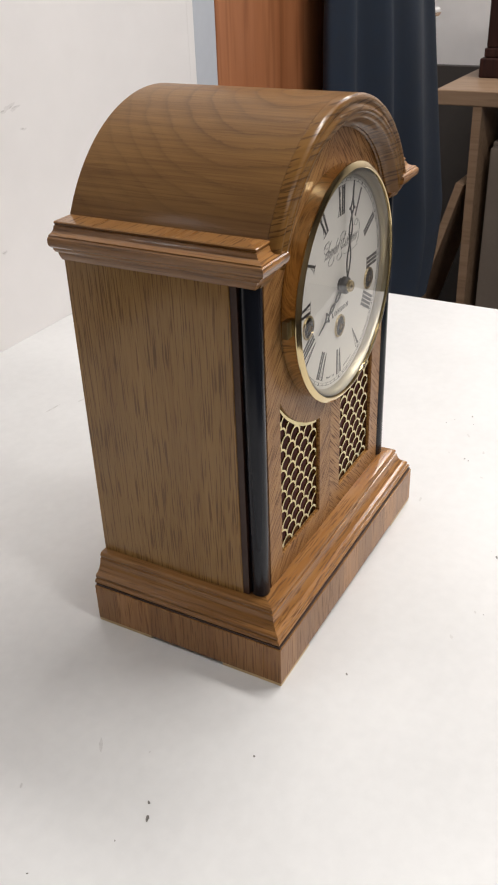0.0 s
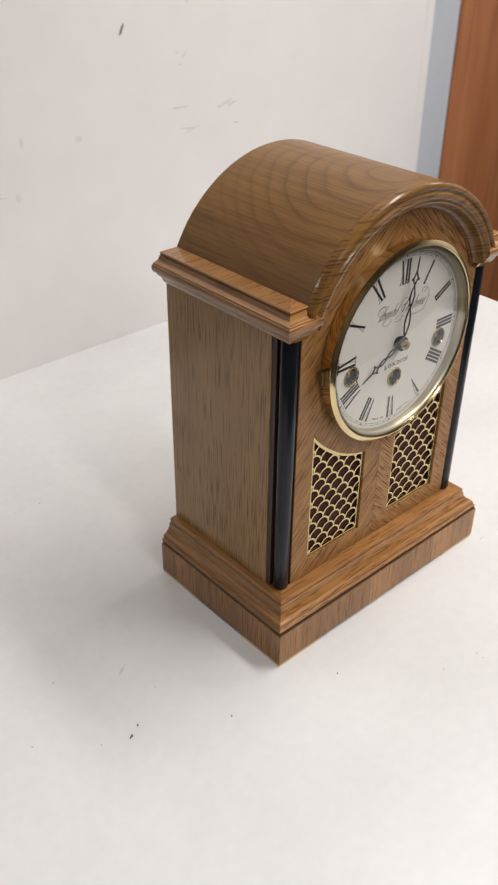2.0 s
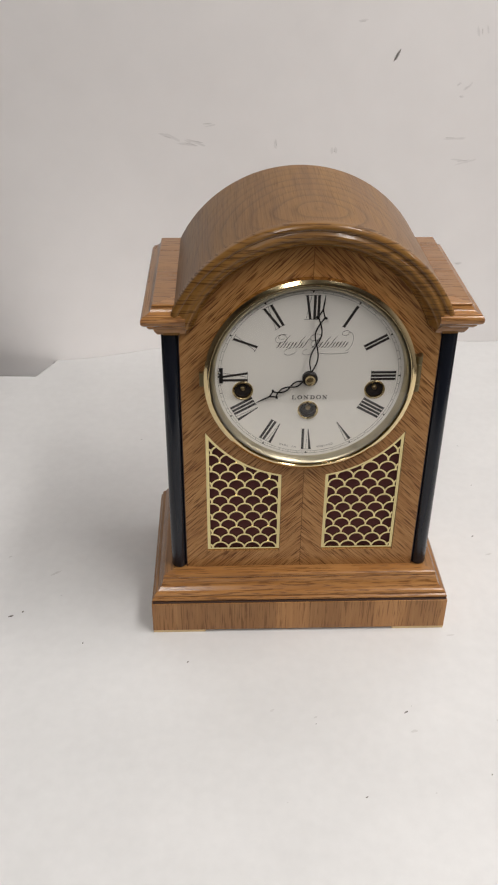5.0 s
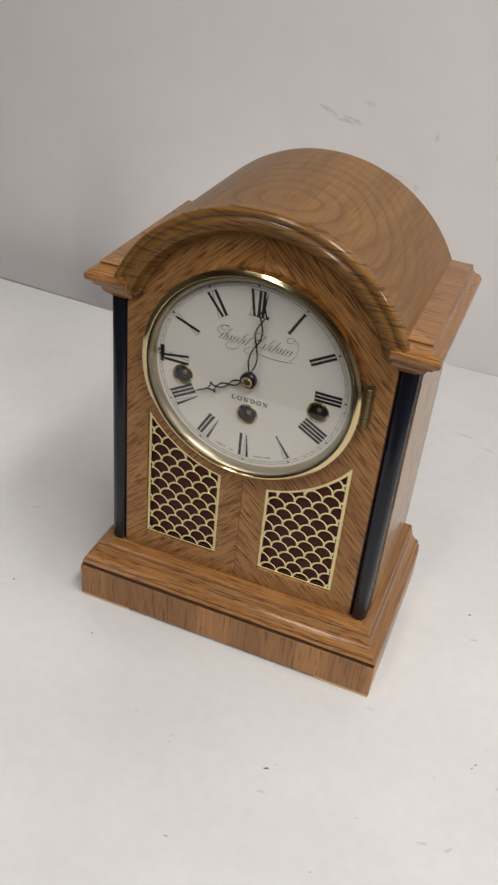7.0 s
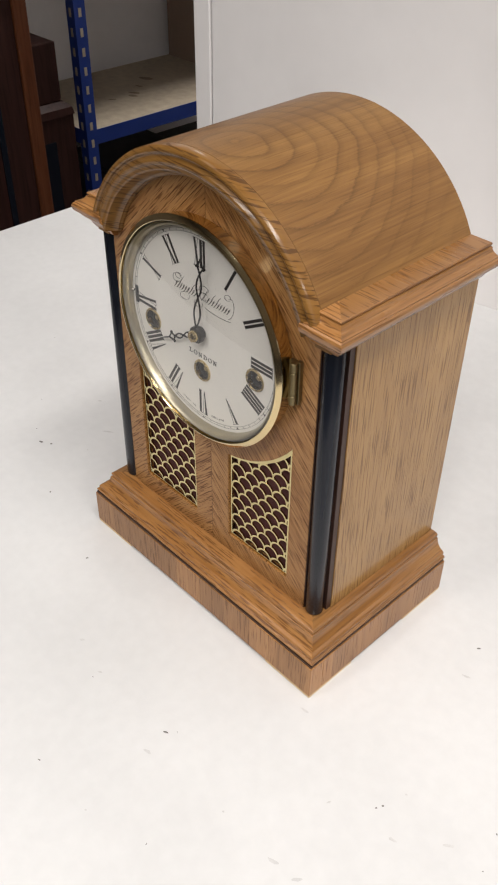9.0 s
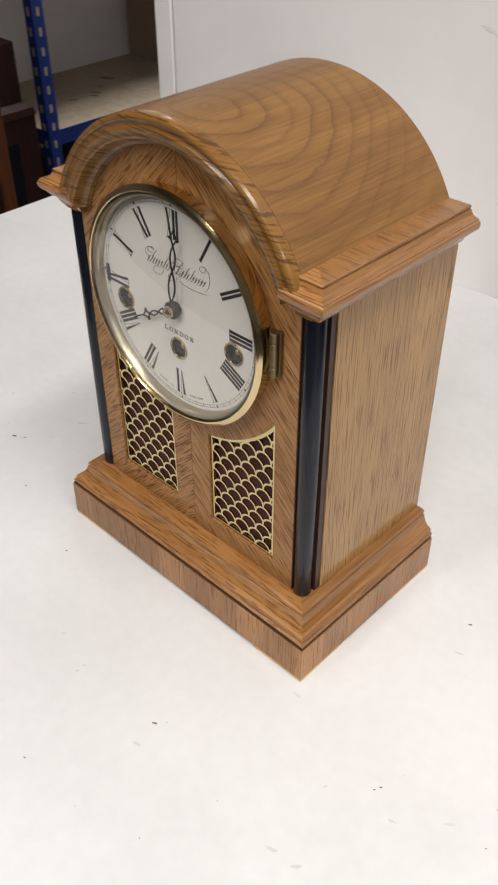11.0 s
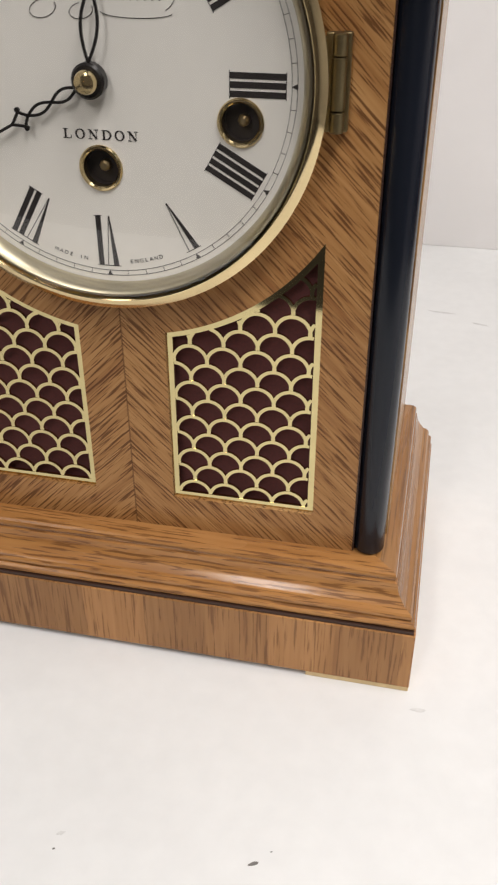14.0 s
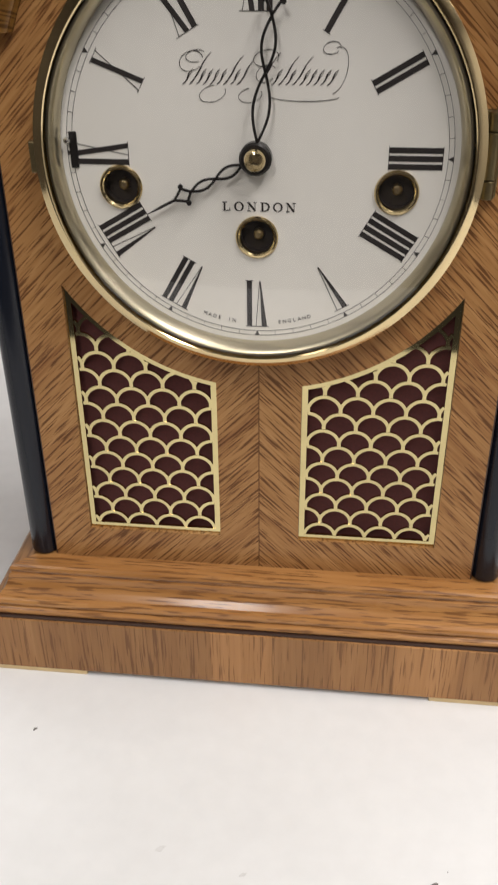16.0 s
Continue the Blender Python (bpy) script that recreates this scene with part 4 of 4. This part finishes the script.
# ---- scuffs and crumbs ----
def smear(bm, place, u, v, size, stretch, turn, rngm, high=0.00025):
    """A low uneven flake lying on a surface with the axes u and v."""
    u, v = Vector(u), Vector(v)
    n = u.cross(v)
    c, s = math.cos(turn), math.sin(turn)
    low, top = [], []
    for i in range(9):
        a = 2 * math.pi * i / 9
        r = size * (0.6 + 0.5 * rngm.random())
        px, py = r * stretch * math.cos(a), r * math.sin(a) / stretch
        p = Vector(place) + u * (px * c - py * s) + v * (px * s + py * c)
        low.append(bm.verts.new(p))
        top.append(bm.verts.new(p + n * high))
    bm.faces.new(top)
    for i in range(9):
        k = (i + 1) % 9
        bm.faces.new((low[i], low[k], top[k], top[i]))


# x, y, half size in mm, stretch, turn
TABLE_MARKS = ((0.072, -0.106, 1.2, 1.8, 0.5), (0.033, -0.176, 0.7, 1.4, 0.5), (0.005, -0.115, 0.5, 1.2, 0.3), (0.171, 0.097, 1.0, 1.7, 0.6), (0.198, -0.047, 0.6, 1.2, 0.9), (0.200, -0.043, 0.7, 1.3, 0.9), (0.257, -0.008, 0.6, 1.1, 0.2), (0.264, -0.032, 0.5, 1.2, 0.1), (0.279, -0.027, 1.0, 1.3, 0.2),
               (-0.089, -0.053, 0.8, 1.4, 0.9), (-0.173, -0.031, 0.9, 1.2, 1.2), (-0.227, 0.006, 1.0, 1.3, 0.8), (-0.236, 0.001, 1.5, 1.4, 0.4), (0.176, -0.152, 0.6, 1.5, 0.9))
FAINT_MARKS = ((0.176, -0.065, 1.2, 1.5, 1.2), (0.137, -0.115, 0.8, 1.2, 0.0), (0.205, -0.027, 0.8, 1.2, 0.4), (0.080, -0.174, 0.8, 1.2, 0.2), (-0.026, -0.102, 1.5, 1.5, 0.6), (0.005, -0.109, 1.2, 1.4, 0.5), (0.179, 0.071, 2.0, 1.9, 0.3), (0.179, -0.114, 2.6, 1.9, 0.3), (0.217, -0.055, 1.8, 1.5, 0.2), (0.195, -0.112, 2.0, 1.6, 0.9), (0.075, -0.123, 2.2, 1.6, 0.2), (0.242, -0.034, 2.0, 1.8, 0.7),
               (-0.251, 0.077, 1.3, 1.5, 0.5), (-0.198, 0.025, 0.8, 1.2, 0.3), (-0.207, 0.054, 3.0, 2.2, 0.6), (0.122, -0.029, 2.0, 1.8, 0.2), (0.118, 0.359, 4.0, 2.8, -0.1), (0.146, 0.343, 3.0, 2.4, -0.3), (-0.382, 0.338, 1.5, 1.5, 0.4), (-0.232, -0.172, 2.0, 1.3, 0.0))
# x, height, half size in mm, stretch, turn
WALL_MARKS = ((0.138, 1.250, 3.4, 2.3, 1.09),)
WALL_SCUFFS = ((-0.120, 1.162, 2.9, 4.9, -0.26), (-0.093, 1.154, 2.9, 5.8, -0.23), (-0.033, 1.103, 3.1, 6.2, -0.11), (-0.073, 1.005, 4.1, 4.5, -0.17), (0.006, 1.154, 2.1, 4.2, -1.33), (0.074, 1.147, 1.9, 2.7, -1.43), (0.210, 1.219, 1.2, 2.5, 0.48), (0.220, 1.216, 1.7, 3.4, 0.99), (0.214, 1.207, 1.2, 3.1, 0.40), (0.209, 1.161, 2.9, 7.1, -0.06), (0.272, 1.154, 2.6, 3.2, 0.10),
               (0.290, 1.155, 2.7, 3.4, 0.16), (0.228, 1.135, 3.4, 6.7, 0.13), (0.299, 1.131, 1.9, 3.1, 0.11), (-0.074, 1.177, 2.2, 5.4, 0.10), (0.098, 1.284, 2.0, 2.9, 0.08), (0.229, 1.275, 2.3, 3.9, -1.35), (0.285, 1.156, 2.6, 2.8, 0.33), (0.238, 1.008, 2.5, 2.7, 0.09), (-0.087, 1.157, 3.1, 6.1, -0.21), (-0.008, 1.099, 2.2, 3.7, -1.30))
# x, y, half size in mm, stretch, turn
SHELF_STAINS = ((-2.108, 1.565, 22, 1.5, 0.3), (-2.011, 1.445, 14, 1.6, 0.6), (-1.99, 1.425, 14, 1.4, 0.4), (-2.057, 1.499, 10, 1.5, 0.2), (-2.006, 1.353, 10, 1.4, 0.9))
rngm = random.Random(11)
bm = bmesh.new()
for x, y, mm, st, tn in TABLE_MARKS:
    smear(bm, (x, y, T + 0.0001), (1, 0, 0), (0, 1, 0), mm / 1000, st, tn, rngm)
for i in range(26):
    smear(bm, (rngm.uniform(-0.4, 0.4), rngm.uniform(-0.3, 0.38), T + 0.0001), (1, 0, 0), (0, 1, 0), rngm.uniform(0.0002, 0.0005), rngm.uniform(1, 1.8), rngm.uniform(0, 3), rngm)
tagged(part("table_crumbs", bm, mark_dark), "small dark crumbs and scuffs on the table", "marks", kind="stuff")
bm = bmesh.new()
for x, y, mm, st, tn in FAINT_MARKS:
    smear(bm, (x, y, T + 0.0001), (1, 0, 0), (0, 1, 0), mm / 1000, st, tn, rngm, 0.00008)
tagged(part("table_scuffs", bm, mark_pale), "faint grey rubbed scuffs on the table", "marks", kind="stuff")
bm = bmesh.new()
for x, z, mm, st, tn in WALL_MARKS:
    smear(bm, (x, sheet_y(x, z - T) - 0.0001, z), (1, 0, 0), sheet_up(x, z - T), mm / 1000, st, tn, rngm)
tagged(part("wall_chip", bm, mark_dark), "dark chip mark on the white wall", "marks", kind="stuff")
bm = bmesh.new()
for x, y, mm, st, tn in SHELF_STAINS:
    smear(bm, (x, y, SZ + 0.0001), (1, 0, 0), (0, 1, 0), mm / 1000, st, tn, rngm, 0.0002)
tagged(part("shelf_stains", bm, stain_brown), "brown stains on the chipboard shelf", "marks", kind="stuff")
bm, haze = bmesh.new(), bmesh.new()
for x, z, mm, st, tn in WALL_SCUFFS:
    size, st = mm / 1000, 1 + (st - 1) * 0.55
    up = sheet_up(x, z - T)
    for k in range(2):
        dx, dz = rngm.gauss(0, size * 1.5), rngm.gauss(0, size * 0.5)
        smear(haze, (x + dx, sheet_y(x, z - T) - 0.0001, z + dz), (1, 0, 0), up, size * rngm.uniform(1.0, 1.7), st * 0.8, tn + rngm.gauss(0, 0.15), rngm, 0.00003 + 0.00002 * k)
    smear(bm, (x, sheet_y(x, z - T) - 0.0001, z), (1, 0, 0), up, size * 0.75, st, tn, rngm, 0.00012)
tagged(part("wall_rubs", haze, mark_haze), "faint rubbed patches on the white wall", "marks", kind="stuff")
tagged(part("wall_scuffs", bm, mark_wall), "grey scuff marks on the white wall", "marks", kind="stuff")
